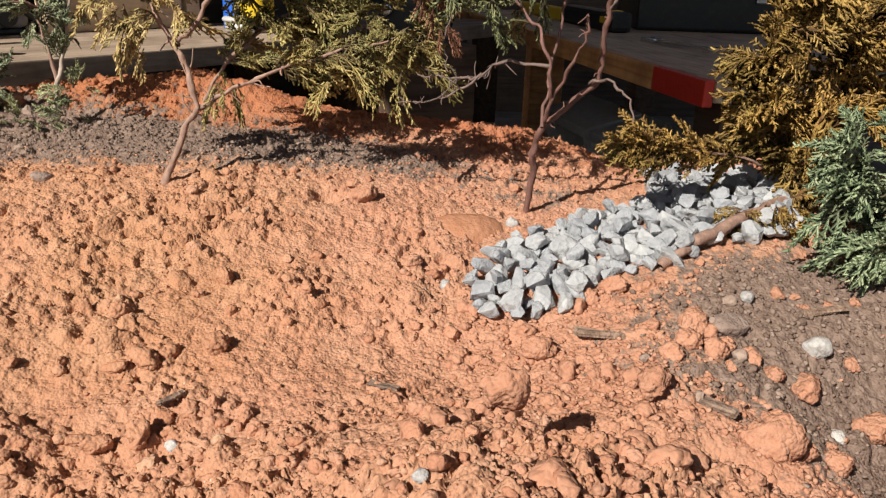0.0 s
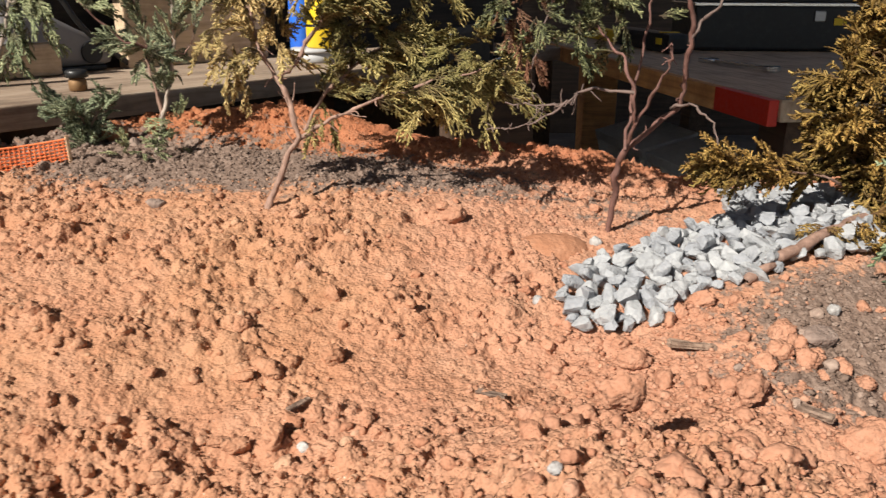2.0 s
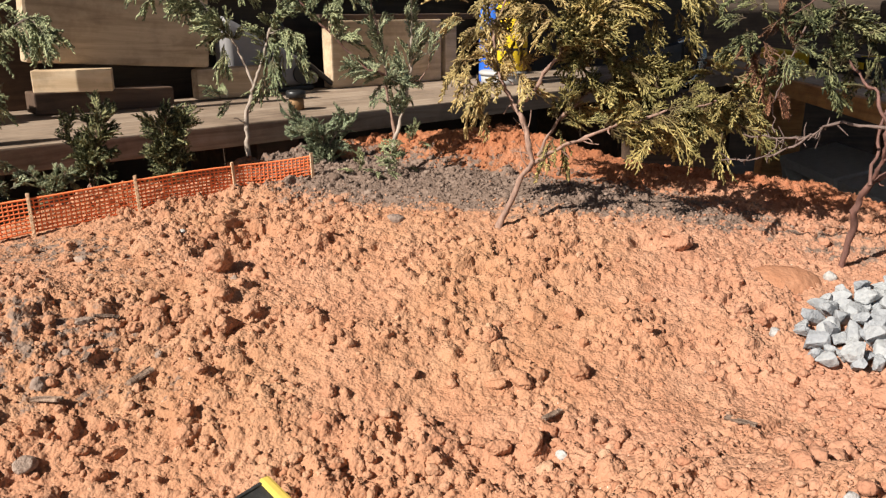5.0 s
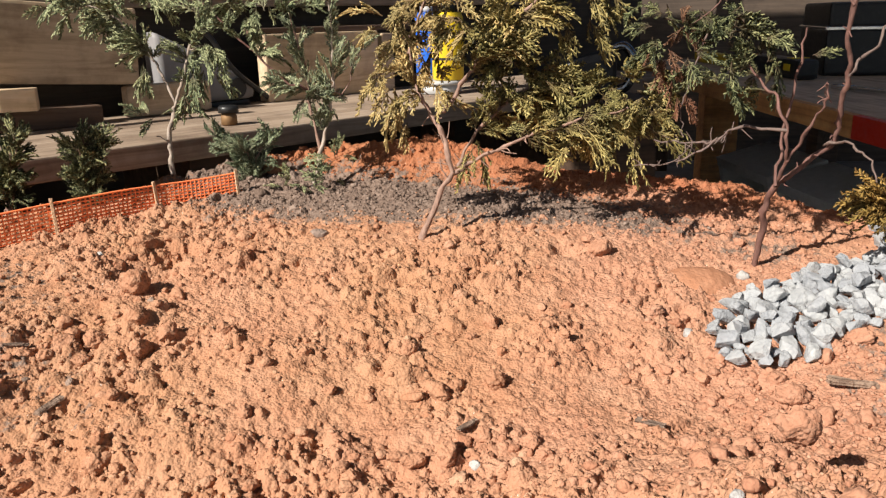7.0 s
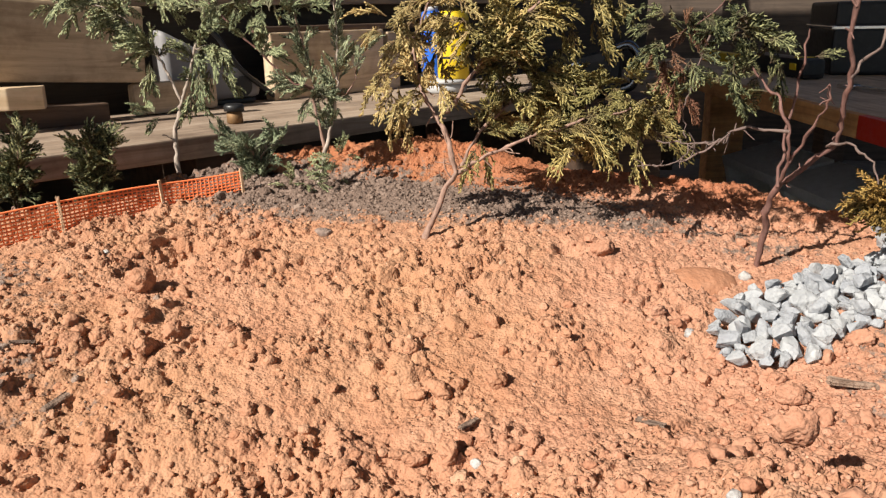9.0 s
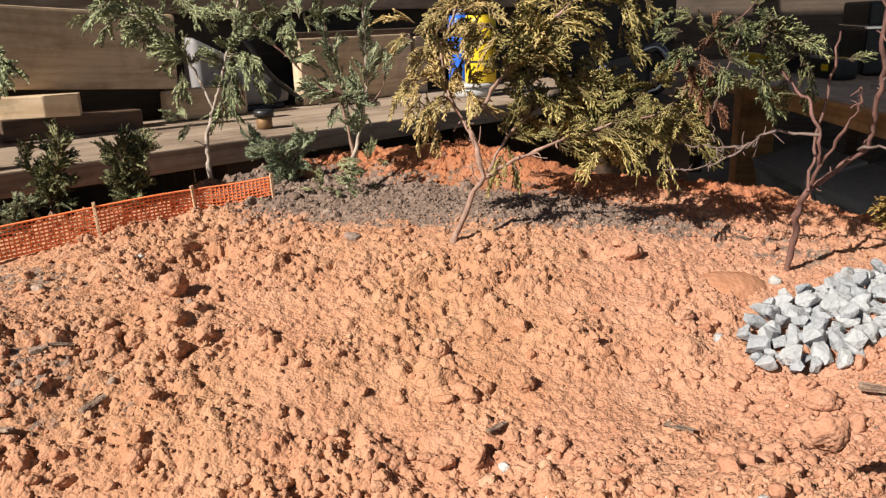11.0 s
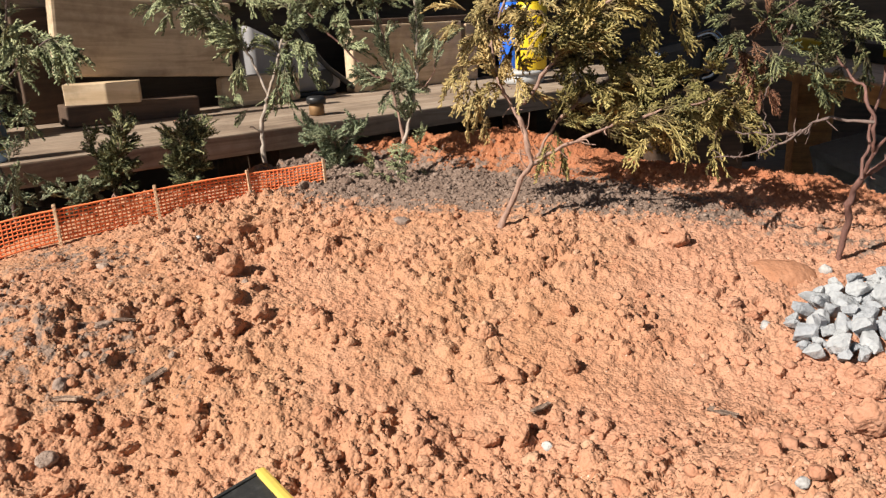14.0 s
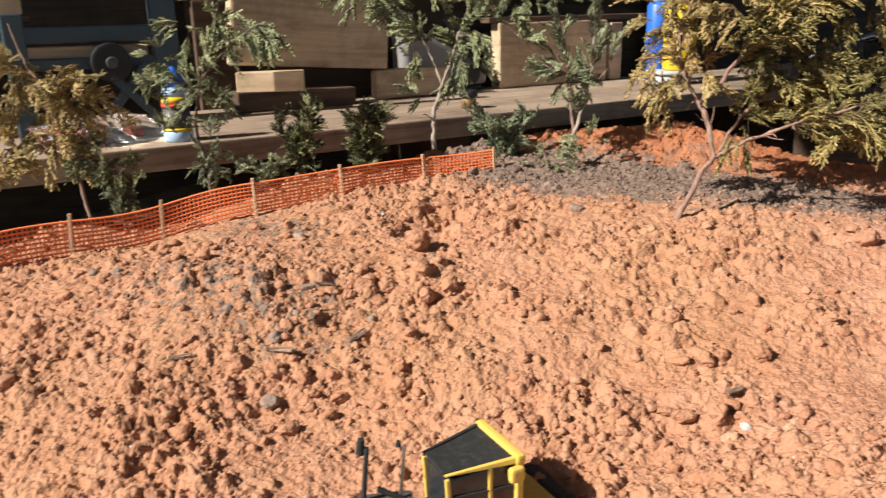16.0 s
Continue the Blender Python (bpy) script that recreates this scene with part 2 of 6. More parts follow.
TABLE = material("table_top", lump((0.255, 0.277, 0.240), (0.405, 0.435, 0.383), (0.510, 0.540, 0.480), 0.7, 12, 0.3))
BLACK = material("black_plastic", coated((0.012, 0.012, 0.013), 0.45, 0, 0.3))
YELLOW = material("yellow_plastic", coated((0.72, 0.50, 0.02), 0.42, 0, 0.15))
BLUE = material("blue_plastic", coated((0.02, 0.13, 0.62), 0.4, 0, 0.15))
PALEBLUE = material("pale_blue_plastic", coated((0.34, 0.50, 0.72), 0.4, 0, 0.2))
REDPLASTIC = material("red_plastic", coated((0.60, 0.05, 0.03), 0.4, 0, 0.2))
DULLRED = material("dull_red_plastic", coated((0.20, 0.03, 0.025), 0.5, 0, 0.3))
GREY = material("grey_plastic", coated((0.065, 0.062, 0.064), 0.5, 0, 0.3))
TOOLGREY = material("mid_grey_plastic", coated((0.24, 0.23, 0.235), 0.55, 0, 0.4))
PALEGREY = material("pale_grey_plastic", coated((0.40, 0.40, 0.40), 0.5, 0, 0.3))
CHROME = material("chrome", coated((0.72, 0.73, 0.75), 0.16, 1.0, 0.15))
GUNMETAL = material("dark_polished_steel", coated((0.20, 0.215, 0.235), 0.22, 1.0, 0.3))
STEEL = material("dull_steel", coated((0.42, 0.42, 0.43), 0.34, 1.0, 0.4))
BRASS = material("brass", coated((0.24, 0.14, 0.065), 0.6, 0.5, 0.5))
SHELFPAINT = material("blue_grey_enamel", coated((0.045, 0.075, 0.095), 0.4, 0, 0.35))
CABYELLOW = material("machine_yellow", coated((0.66, 0.465, 0.095), 0.5, 0, 0.8, 0.4, 260))
CABBLACK = material("machine_black", coated((0.022, 0.022, 0.022), 0.55, 0, 0.7, 0.4, 220))
RUBBER = material("rubber", coated((0.018, 0.017, 0.016), 0.8, 0, 0.5, 0.3, 250))
CLEAR = material("clear_film", clear_build)
GLASS = material("dark_glass", coated((0.02, 0.022, 0.025), 0.1, 0, 0.2, 0.6, 200))


# ---- mesh helpers ----
def obj(name, mesh, mat, parent=None, label=""):
    ob = new(name, mesh)
    if mat and not mesh.materials:
        mesh.materials.append(mat)
    if parent:
        ob.parent = parent
    return tagged(ob, label)


def part(name, bm, mat, parent=None, label="", smooth=False):
    mesh = bpy.data.meshes.new(name)
    bm.to_mesh(mesh)
    bm.free()
    if smooth:
        mesh.shade_smooth()
    return obj(name, mesh, mat, parent, label)


def thing(name, label, category, m=None, group="", kind=""):
    e = new(name)
    e.empty_display_size = 0.01
    if m is not None:
        e.matrix_basis = m
    return tagged(e, label, category, group, kind)


def box(size, at=(0, 0, 0), bev=0.0, turn=(0, 0, 0), bm=None, seg=2):
    own = bm if bm is not None else bmesh.new()
    r = bmesh.ops.create_cube(own, size=1, matrix=pose(*at, *turn) @ Matrix.Diagonal((*size, 1)))
    if bev:
        edges = list({e for v in r["verts"] for e in v.link_edges})
        bmesh.ops.bevel(own, geom=edges, offset=bev, segments=seg, affect="EDGES", profile=0.6)
    return own


def cyl(r1, r2, h, at=(0, 0, 0), turn=(0, 0, 0), seg=20, bm=None, bev=0.0):
    own = bm if bm is not None else bmesh.new()
    r = bmesh.ops.create_cone(own, cap_ends=True, segments=seg, radius1=r1, radius2=r2, depth=h, matrix=pose(*at, *turn))
    if bev:
        caps = [e for e in {e for v in r["verts"] for e in v.link_edges} if any(len(f.verts) > 4 for f in e.link_faces)]
        bmesh.ops.bevel(own, geom=caps, offset=bev, segments=2, affect="EDGES", profile=0.6)
    return own


def lathe(profile, seg=28):
    """A turned body from (radius, height) pairs."""
    bm = bmesh.new()
    rings = []
    for r, h in profile:
        rings.append([bm.verts.new((r * math.cos(2 * math.pi * k / seg), r * math.sin(2 * math.pi * k / seg), h)) for k in range(seg)])
    for a, b in zip(rings, rings[1:]):
        for k in range(seg):
            bm.faces.new((a[k], a[(k + 1) % seg], b[(k + 1) % seg], b[k]))
    bm.faces.new(list(reversed(rings[0])))
    bm.faces.new(rings[-1])
    return bm


def tube_arrays(points, radii, sides=8, knob=0.0, rng=None):
    """Vertices and quads of a round bar along a line of points."""
    p = np.asarray(points, float)
    d = np.gradient(p, axis=0)
    d /= np.linalg.norm(d, axis=1)[:, None] + 1e-12
    ref = np.array([0, 0, 1.0]) if abs(d[0][2]) < 0.8 else np.array([1.0, 0, 0])
    u = np.cross(d, ref)
    u /= np.linalg.norm(u, axis=1)[:, None] + 1e-12
    w = np.cross(d, u)
    a = np.arange(sides) * 2 * np.pi / sides
    rr = np.asarray(radii, float)[:, None] * np.ones((1, sides))
    if knob and rng is not None:
        rr = rr * (1 + knob * rng.standard_normal(rr.shape))
    v = p[:, None] + rr[..., None] * (np.cos(a)[None, :, None] * u[:, None] + np.sin(a)[None, :, None] * w[:, None])
    n = len(p)
    i, k = np.meshgrid(np.arange(n - 1), np.arange(sides), indexing="ij")
    k2 = (k + 1) % sides
    f = np.stack([i * sides + k, i * sides + k2, (i + 1) * sides + k2, (i + 1) * sides + k], -1).reshape(-1, 4)
    return v.reshape(-1, 3), f


def mesh_from(name, verts, faces, smooth=False, **attrs):
    """A mesh from arrays of vertices and of faces with one corner count."""
    verts, faces = np.asarray(verts, np.float32), np.asarray(faces, np.int32)
    m = bpy.data.meshes.new(name)
    n, c = faces.shape
    m.vertices.add(len(verts))
    m.vertices.foreach_set("co", verts.ravel())
    m.loops.add(n * c)
    m.loops.foreach_set("vertex_index", faces.ravel())
    m.polygons.add(n)
    m.polygons.foreach_set("loop_start", np.arange(n, dtype=np.int32) * c)
    m.update(calc_edges=True)
    m.validate()
    for key, val in attrs.items():
        m.attributes.new(key, "FLOAT", "POINT").data.foreach_set("value", np.asarray(val, np.float32))
    if smooth:
        m.shade_smooth()
    return m


def smooth_line(points, n):
    """A soft curve through a few points (Catmull-Rom)."""
    p = np.asarray(points, float)
    if len(p) == 2:
        return p[0] + (p[1] - p[0]) * np.linspace(0, 1, n)[:, None]
    q = np.vstack([2 * p[0] - p[1], p, 2 * p[-1] - p[-2]])
    t = np.linspace(0, len(p) - 1 - 1e-6, n)
    i = t.astype(int)
    s = (t - i)[:, None]
    a, b, c, d = q[i], q[i + 1], q[i + 2], q[i + 3]
    return 0.5 * (2 * b + (c - a) * s + (2 * a - 5 * b + 4 * c - d) * s**2 + (3 * b - a - 3 * c + d) * s**3)


def noise2(x, y, seed=0):
    """Smooth lattice noise in -1..1 for arrays."""
    xi, yi = np.floor(x).astype(np.int64), np.floor(y).astype(np.int64)
    fx, fy = x - xi, y - yi

    def lattice(a, b):
        h = (a * 374761393 + b * 668265263 + seed * 974634777) & 0xFFFFFFFF
        h = ((h ^ (h >> 13)) * 1274126177) & 0xFFFFFFFF
        return ((h ^ (h >> 16)) & 0xFFFF) / 32767.5 - 1

    sx, sy = fx * fx * fx * (fx * (fx * 6 - 15) + 10), fy * fy * fy * (fy * (fy * 6 - 15) + 10)
    a = lattice(xi, yi) * (1 - sx) + lattice(xi + 1, yi) * sx
    b = lattice(xi, yi + 1) * (1 - sx) + lattice(xi + 1, yi + 1) * sx
    return a * (1 - sy) + b * sy


def fbm(x, y, size, octaves, seed, gain=0.5):
    out, amp, tot = 0, 1.0, 0.0
    for k in range(octaves):
        c, s = math.cos(k * 1.1), math.sin(k * 1.1)
        out = out + amp * noise2((c * x - s * y) * 2**k / size, (s * x + c * y) * 2**k / size, seed + k)
        tot += amp
        amp *= gain
    return out / tot


def cells(x, y, size, seed):
    """Broken crumbs of about that size: each cell's own random height, its own tilt, and the gap to the next cell in cell widths."""
    gx, gy = x / size, y / size
    ix, iy = np.floor(gx).astype(np.int64), np.floor(gy).astype(np.int64)

    def dice(a, b, k):
        h = (a * 374761393 + b * 668265263 + (seed + k) * 974634777) & 0xFFFFFFFF
        h = ((h ^ (h >> 13)) * 1274126177) & 0xFFFFFFFF
        return ((h ^ (h >> 16)) & 0xFFFF) / 65535.0

    best, second = np.full(x.shape, 9.0), np.full(x.shape, 9.0)
    height, tilt = np.zeros(x.shape), np.zeros(x.shape)
    for a in (-1, 0, 1):
        for b in (-1, 0, 1):
            dx, dy = gx - (ix + a + dice(ix + a, iy + b, 1)), gy - (iy + b + dice(ix + a, iy + b, 2))
            d = np.hypot(dx, dy)
            near = d < best
            second = np.where(near, best, np.minimum(second, d))
            best = np.where(near, d, best)
            height = np.where(near, dice(ix + a, iy + b, 3), height)
            tilt = np.where(near, (dice(ix + a, iy + b, 4) - 0.5) * dx + (dice(ix + a, iy + b, 5) - 0.5) * dy, tilt)
    return height, tilt, second - best


def smoothstep(a, b, x):
    t = np.clip((x - a) / (b - a), 0, 1)
    return t * t * (3 - 2 * t)


def bell(x, y, cx, cy, rx, ry):
    return np.exp(-(((x - cx) / rx) ** 2) - ((y - cy) / ry) ** 2)


# ---- the heap of earth ----
def heap_base(x, y):
    """Broad shape of the heap: a slope with a few rises and hollows."""
    x, y = np.asarray(x, float), np.asarray(y, float)
    z = 0.0142 + 0.0870 * x + 0.2077 * y - 0.0061 * x * x - 0.1884 * x * y - 0.1731 * y * y
    z = z + 0.071 * bell(x, y, 0.017, 0.157, 0.097, 0.121)
    z = z - 0.022 * bell(x, y, -0.550, 0.602, 0.250, 0.155)
    z = z - 0.064 * bell(x, y, 0.003, 0.326, 0.184, 0.215)
    z = z - 0.056 * bell(x, y, -0.327, 0.230, 0.194, 0.250)
    z = z - 0.136 * bell(x, y, 0.310, 0.220, 0.107, 0.157)
    z = z - 0.046 * bell(x, y, -0.795, 0.467, 0.135, 0.119)
    z = z - 0.015 * bell(x, y, 0.103, 0.586, 0.129, 0.125)
    z = z + 0.019 * bell(x, y, -0.73, 0.45, 0.075, 0.075)
    z = z + 0.040 * bell(x, y, -0.27, 0.83, 0.13, 0.05) + 0.012 * bell(x, y, 0.02, 0.78, 0.16, 0.05)
    z = z - 0.014 * bell(x, y, 0.03, 0.16, 0.06, 0.06) + 0.012 * bell(x, y, -0.33, 0.34, 0.09, 0.09)
    z = z - 0.009 * bell(x, y, -0.19, 0.26, 0.06, 0.06) + 0.008 * bell(x, y, -0.59, 0.32, 0.06, 0.06)
    z = z - 0.006 * bell(x, y, -0.51, 0.20, 0.06, 0.06) + 0.005 * bell(x, y, -0.35, 0.26, 0.06, 0.06) + 0.005 * bell(x, y, -0.05, 0.30, 0.06, 0.06)
    return z


def heap_edge(x):
    """How far back the heap reaches."""
    return np.interp(x, [-1.3, -0.85, -0.70, -0.50, -0.42, -0.30, -0.15, 0.0, 0.08, 0.16, 0.24, 0.40, 0.9],
                     [0.20, 0.46, 0.60, 0.80, 0.90, 0.92, 0.90, 0.90, 0.82, 0.75, 0.72, 0.76, 0.80])


def soil_mask(x, y):
    """Where grey-brown topsoil covers the clay (1) and where clay shows (0)."""
    m = 1.1 * bell(x, y, -0.32, 0.69, 0.22, 0.085) + 0.62 * bell(x, y, -0.07, 0.66, 0.15, 0.045)
    m = m + 0.50 * bell(x, y, -0.60, 0.30, 0.20, 0.08) + 0.53 * bell(x, y, -0.64, 0.45, 0.12, 0.055)
    m = m + 1.25 * bell(x, y, 0.26, 0.37, 0.13, 0.10) + 0.5 * bell(x, y, 0.02, 0.11, 0.06, 0.04)
    m = m + 0.45 * bell(x, y, 0.10, 0.61, 0.06, 0.04) + 0.9 * bell(x, y, -0.49, 0.755, 0.09, 0.06)
    m = m + 0.7 * bell(x, y, 0.27, 0.34, 0.07, 0.07)
    return np.clip(m, 0, 1)


def heap_z(x, y):
    """The heap with its soft rises, hollows and dusty mounds, before the clods."""
    x, y = np.asarray(x, float), np.asarray(y, float)
    wx, wy = x + 0.012 * fbm(x, y, 0.05, 2, 91), y + 0.012 * fbm(x, y, 0.05, 2, 92)
    z = heap_base(x, y) + 0.0042 * fbm(wx, wy, 0.11, 2, 11) + 0.0017 * fbm(wx, wy, 0.036, 2, 21)
    for cx, cy, rx, ry, h in MOUNDS:
        z = z + h * bell(wx, wy, cx, cy, rx, ry)
    return z


# x, y, half-widths and height of rises and hollows in the dust
MOUNDS = (
    (-0.343, 0.273, 0.026, 0.030, 0.009), (-0.179, 0.312, 0.032, 0.018, 0.006), (-0.232, 0.279, 0.024, 0.020, 0.007),
    (-0.095, 0.428, 0.020, 0.016, 0.007), (-0.269, 0.279, 0.014, 0.014, 0.005), (-0.475, 0.500, 0.030, 0.022, -0.030),
    (-0.472, 0.537, 0.022, 0.012, -0.022), (-0.092, 0.575, 0.012, 0.012, -0.016), (0.072, 0.248, 0.022, 0.016, -0.036),
    (0.112, 0.248, 0.024, 0.013, -0.032), (0.152, 0.238, 0.024, 0.012, -0.026), (0.070, 0.212, 0.030, 0.014, 0.007), (0.125, 0.212, 0.030, 0.014, 0.006), (-0.555, 0.500, 0.040, 0.016, 0.006), (-0.425, 0.405, 0.030, 0.016, 0.006),
)


def looseness(x, y):
    """0 where dust lies smooth, 1 where the clay is broken into clods."""
    patch = smoothstep(-0.22, 0.34, fbm(x, y, 0.085, 3, 95))
    worn = bell(x, y, -0.343, 0.273, 0.030, 0.035) + bell(x, y, -0.179, 0.312, 0.034, 0.016) + 0.7 * bell(x, y, -0.27, 0.42, 0.06, 0.04)
    return np.clip(patch * (1 - 0.8 * np.clip(worn, 0, 1)), 0, 1)


def coarse(x, y):
    """How thickly clods lie."""
    d = 0.40 + 0.75 * bell(x, y, 0.10, 0.27, 0.18, 0.13) + 0.65 * bell(x, y, -0.55, 0.30, 0.15, 0.11) + 0.5 * bell(x, y, 0.12, 0.66, 0.2, 0.1)
    d = d + 0.4 * bell(x, y, -0.2, 0.25, 0.25, 0.06)
    return np.clip(d * (0.22 + 0.95 * looseness(x, y)), 0, 1) * (1 - 0.75 * soil_mask(x, y)) * (1 - 0.85 * bell(x, y, -0.66, 0.43, 0.14, 0.085))


def tan_dust(x, y):
    """Where the dry dust is more tan than pink."""
    return smoothstep(0.06, -0.22, x + 0.08 * fbm(x, y, 0.10, 3, 55)) * (0.7 + 0.3 * smoothstep(-0.2, 0.2, fbm(x, y, 0.05, 2, 56)))


def stamp_clods(X, Y, Z, xs, ys, count, rmin, rmax, power, seed, density, sharp=0.5):
    """Half-buried clods with broken, angular rims set into the surface."""
    r = np.random.default_rng(seed)
    x, y = r.uniform(-0.95, 0.48, count), r.uniform(0.07, 0.93, count)
    keep = r.uniform(size=count) < density(x, y)
    x, y = x[keep], y[keep]
    rad = rmin + (rmax - rmin) * r.uniform(size=len(x)) ** power
    rag = fbm(X, Y, 2.2 * rmin, 3, seed + 60, 0.7)
    low = np.array(Z)
    for cx, cy, q in zip(x, y, rad):
        j0, j1 = np.searchsorted(xs, (cx - 1.5 * q, cx + 1.5 * q))
        i0, i1 = np.searchsorted(ys, (cy - 1.5 * q, cy + 1.5 * q))
        if i1 - i0 < 2 or j1 - j0 < 2:
            continue
        win = np.s_[i0:i1, j0:j1]
        dx, dy = X[win] - cx, Y[win] - cy
        sides = r.integers(4, 8)
        a = (np.arange(sides) + r.uniform(-0.35, 0.35, sides)) * 2 * np.pi / sides + r.uniform(0, 6.28)
        reach = q * r.uniform(0.72, 1.15, sides)
        poly = ((dx[..., None] * np.cos(a) + dy[..., None] * np.sin(a)) / reach).max(-1)
        s = sharp * poly + (1 - sharp) * np.hypot(dx, dy) / q + 0.34 * rag[win]
        tip = r.normal(0, 0.32, 2)
        h = np.clip(1 - np.abs(s) ** 2.4, 0, 1) ** 0.55 * q * r.uniform(0.42, 0.85) * (1 + np.clip((tip[0] * dx + tip[1] * dy) / q, -0.6, 0.6) + 0.16 * rag[win])
        z0 = low[(i0 + i1) // 2, (j0 + j1) // 2] - 0.15 * q
        Z[win] = np.where(s < 1, np.maximum(Z[win], z0 + h), Z[win])


class Surface:
    """The finished ground, to set things on."""
    xs = ys = zs = None


def ground_z(x, y):
    x, y = np.asarray(x, float), np.asarray(y, float)
    j = np.clip(np.searchsorted(Surface.xs, x) - 1, 0, len(Surface.xs) - 2)
    i = np.clip(np.searchsorted(Surface.ys, y) - 1, 0, len(Surface.ys) - 2)
    return 0.25 * (Surface.zs[i, j] + Surface.zs[i + 1, j] + Surface.zs[i, j + 1] + Surface.zs[i + 1, j + 1])


def build_heap():
    xs = np.concatenate([np.arange(-0.98, -0.72, 0.0024), np.arange(-0.72, 0.30, 0.00132), np.arange(0.30, 0.52, 0.0022)])
    ys = [0.02]
    while ys[-1] < 1.0:
        ys.append(ys[-1] + (0.0010 + 0.0009 * ys[-1] if ys[-1] < 0.88 else 0.003))
    ys = np.array(ys)
    X, Y = np.meshgrid(xs, ys)
    loose, soil = looseness(X, Y), soil_mask(X, Y)
    wx, wy = X + 0.005 * fbm(X, Y, 0.02, 2, 93), Y + 0.005 * fbm(X, Y, 0.02, 2, 94)
    Z = heap_z(X, Y)
    crust = fbm(wx, wy, 0.024, 3, 34, 0.6)
    Z = Z + (1 - 0.6 * soil) * (0.0008 + 0.0034 * loose) * smoothstep(-0.02, 0.09, crust) + 0.0016 * fbm(wx, wy, 0.0125, 3, 31, 0.65)
    pit = smoothstep(0.24, 0.46, fbm(wx, wy, 0.0105, 2, 37, 0.6))
    Z = Z - (0.0014 + 0.0030 * loose) * pit
    Z = Z + 0.0016 * soil * fbm(X, Y, 0.0050, 2, 39, 0.8)
    stamp_clods(X, Y, Z, xs, ys, 16000, 0.0014, 0.0034, 1.6, 7, lambda x, y: 0.06 + 0.7 * coarse(x, y), 0.6)
    stamp_clods(X, Y, Z, xs, ys, 6500, 0.0028, 0.0064, 1.6, 6, lambda x, y: 0.03 + 0.75 * coarse(x, y), 0.7)
    stamp_clods(X, Y, Z, xs, ys, 1300, 0.0056, 0.0125, 2.0, 5, lambda x, y: 0.05 + 0.9 * coarse(x, y), 0.7)
    for size, seed, low, high in ((0.0108, 301, 0.0, 0.0024), (0.0062, 302, 0.0007, 0.0020), (0.0036, 303, 0.0007, 0.0012)):
        h, tilt, gap = cells(wx + 0.0012 * fbm(X, Y, 0.006, 2, seed), wy + 0.0012 * fbm(X, Y, 0.006, 2, seed + 9), size, seed)
        amp = (1 - 0.55 * soil) * (low + high * (0.25 + 0.75 * loose)) * (1 + (0.45 if size < 0.01 else 0) * smoothstep(0.34, 0.22, Y))
        Z = Z + amp * (np.maximum(h - 0.35, 0) * 1.5 + 1.1 * tilt - 0.8 * smoothstep(0.16, 0.0, gap) * (h > 0.45))
    Z = Z + 0.0007 * fbm(X, Y, 0.0044, 2, 43, 0.8)
    edge = heap_edge(X) + 0.018 * fbm(X, Y, 0.07, 4, 61)
    drop = smoothstep(-0.01, 0.09, Y - edge)
    drop = np.maximum(drop, smoothstep(0.44, 0.515, X))
    drop = np.maximum(drop, smoothstep(-0.91, -0.975, X))
    drop = np.maximum(drop, smoothstep(0.07, 0.022, Y))
    Z = Z * (1 - drop) - 0.069 * drop
    Surface.xs, Surface.ys, Surface.zs = xs, ys, Z
    nx, ny = len(xs), len(ys)
    i = np.arange(ny - 1)[:, None] * nx + np.arange(nx - 1)[None]
    F = np.stack([i, i + 1, i + nx + 1, i + nx], -1).reshape(-1, 4)
    # The last mask marks the far ridge, where red tint and shade are painted.
    mesh = mesh_from("earth_heap", np.stack([X, Y, Z], -1).reshape(-1, 3), F, False, soil=soil.ravel(), tan=tan_dust(X, Y).ravel(), ridge_red_shade=smoothstep(0.66, 0.78, Y + 0.10 * fbm(X, Y, 0.06, 3, 71)).ravel())
    ob = obj("earth_heap", mesh, CLAY)
    tagged(ob, "heap of dry crumbly orange-red clay with grey-brown soil patches", "soil", kind="structure")


build_heap()


def ico(level):
    bm = bmesh.new()
    bmesh.ops.create_icosphere(bm, subdivisions=level, radius=1)
    bm.verts.ensure_lookup_table()
    v = np.array([tuple(a.co) for a in bm.verts])
    f = np.array([[a.index for a in p.verts] for p in bm.faces])
    bm.free()
    return v, f


def lump_shape(level, seed, rough=0.22, facets=0, crumbly=0.0):
    """A crumbly lump of about radius 1, bumpy at several sizes; facets breaks flat faces into it."""
    v, f = ico(level)
    r = np.random.default_rng(seed)
    s, amp = 0, 1.0
    for freq in (1.5, 2.6, 4.4, 7.5, 12.0, 19.0)[: level + 2]:
        for _ in range(3):
            k = r.normal(size=3)
            k *= freq / np.linalg.norm(k)
            s = s + amp * np.sin(v @ k + r.uniform(0, 6.28))
        amp *= 0.66
    v = v * (1 + rough * s / 2.6)[:, None]
    for _ in range(facets):
        n = r.normal(size=3)
        n /= np.linalg.norm(n)
        over = np.maximum(v @ n - r.uniform(0.6, 0.9), 0)
        v = v - 0.85 * over[:, None] * n
    if level > 1 and crumbly:
        s = 0
        for freq, amp in ((4.5, 0.13), (8.0, 0.10), (14.0, 0.07), (24.0, 0.04))[: level]:
            for _ in range(3):
                k = r.normal(size=(2, 3))
                k *= freq / np.linalg.norm(k, axis=1)[:, None]
                w = np.sin(v @ k.T + r.uniform(0, 6.28, 2))
                s = s + crumbly * amp * (0.6 - np.sqrt(np.abs(w[:, 0] * w[:, 1]) + 0.01))
        v = v * (1 + s)[:, None]
    v = v * r.uniform((0.9, 0.75, 0.65), (1.25, 1.0, 0.95))
    return v, f


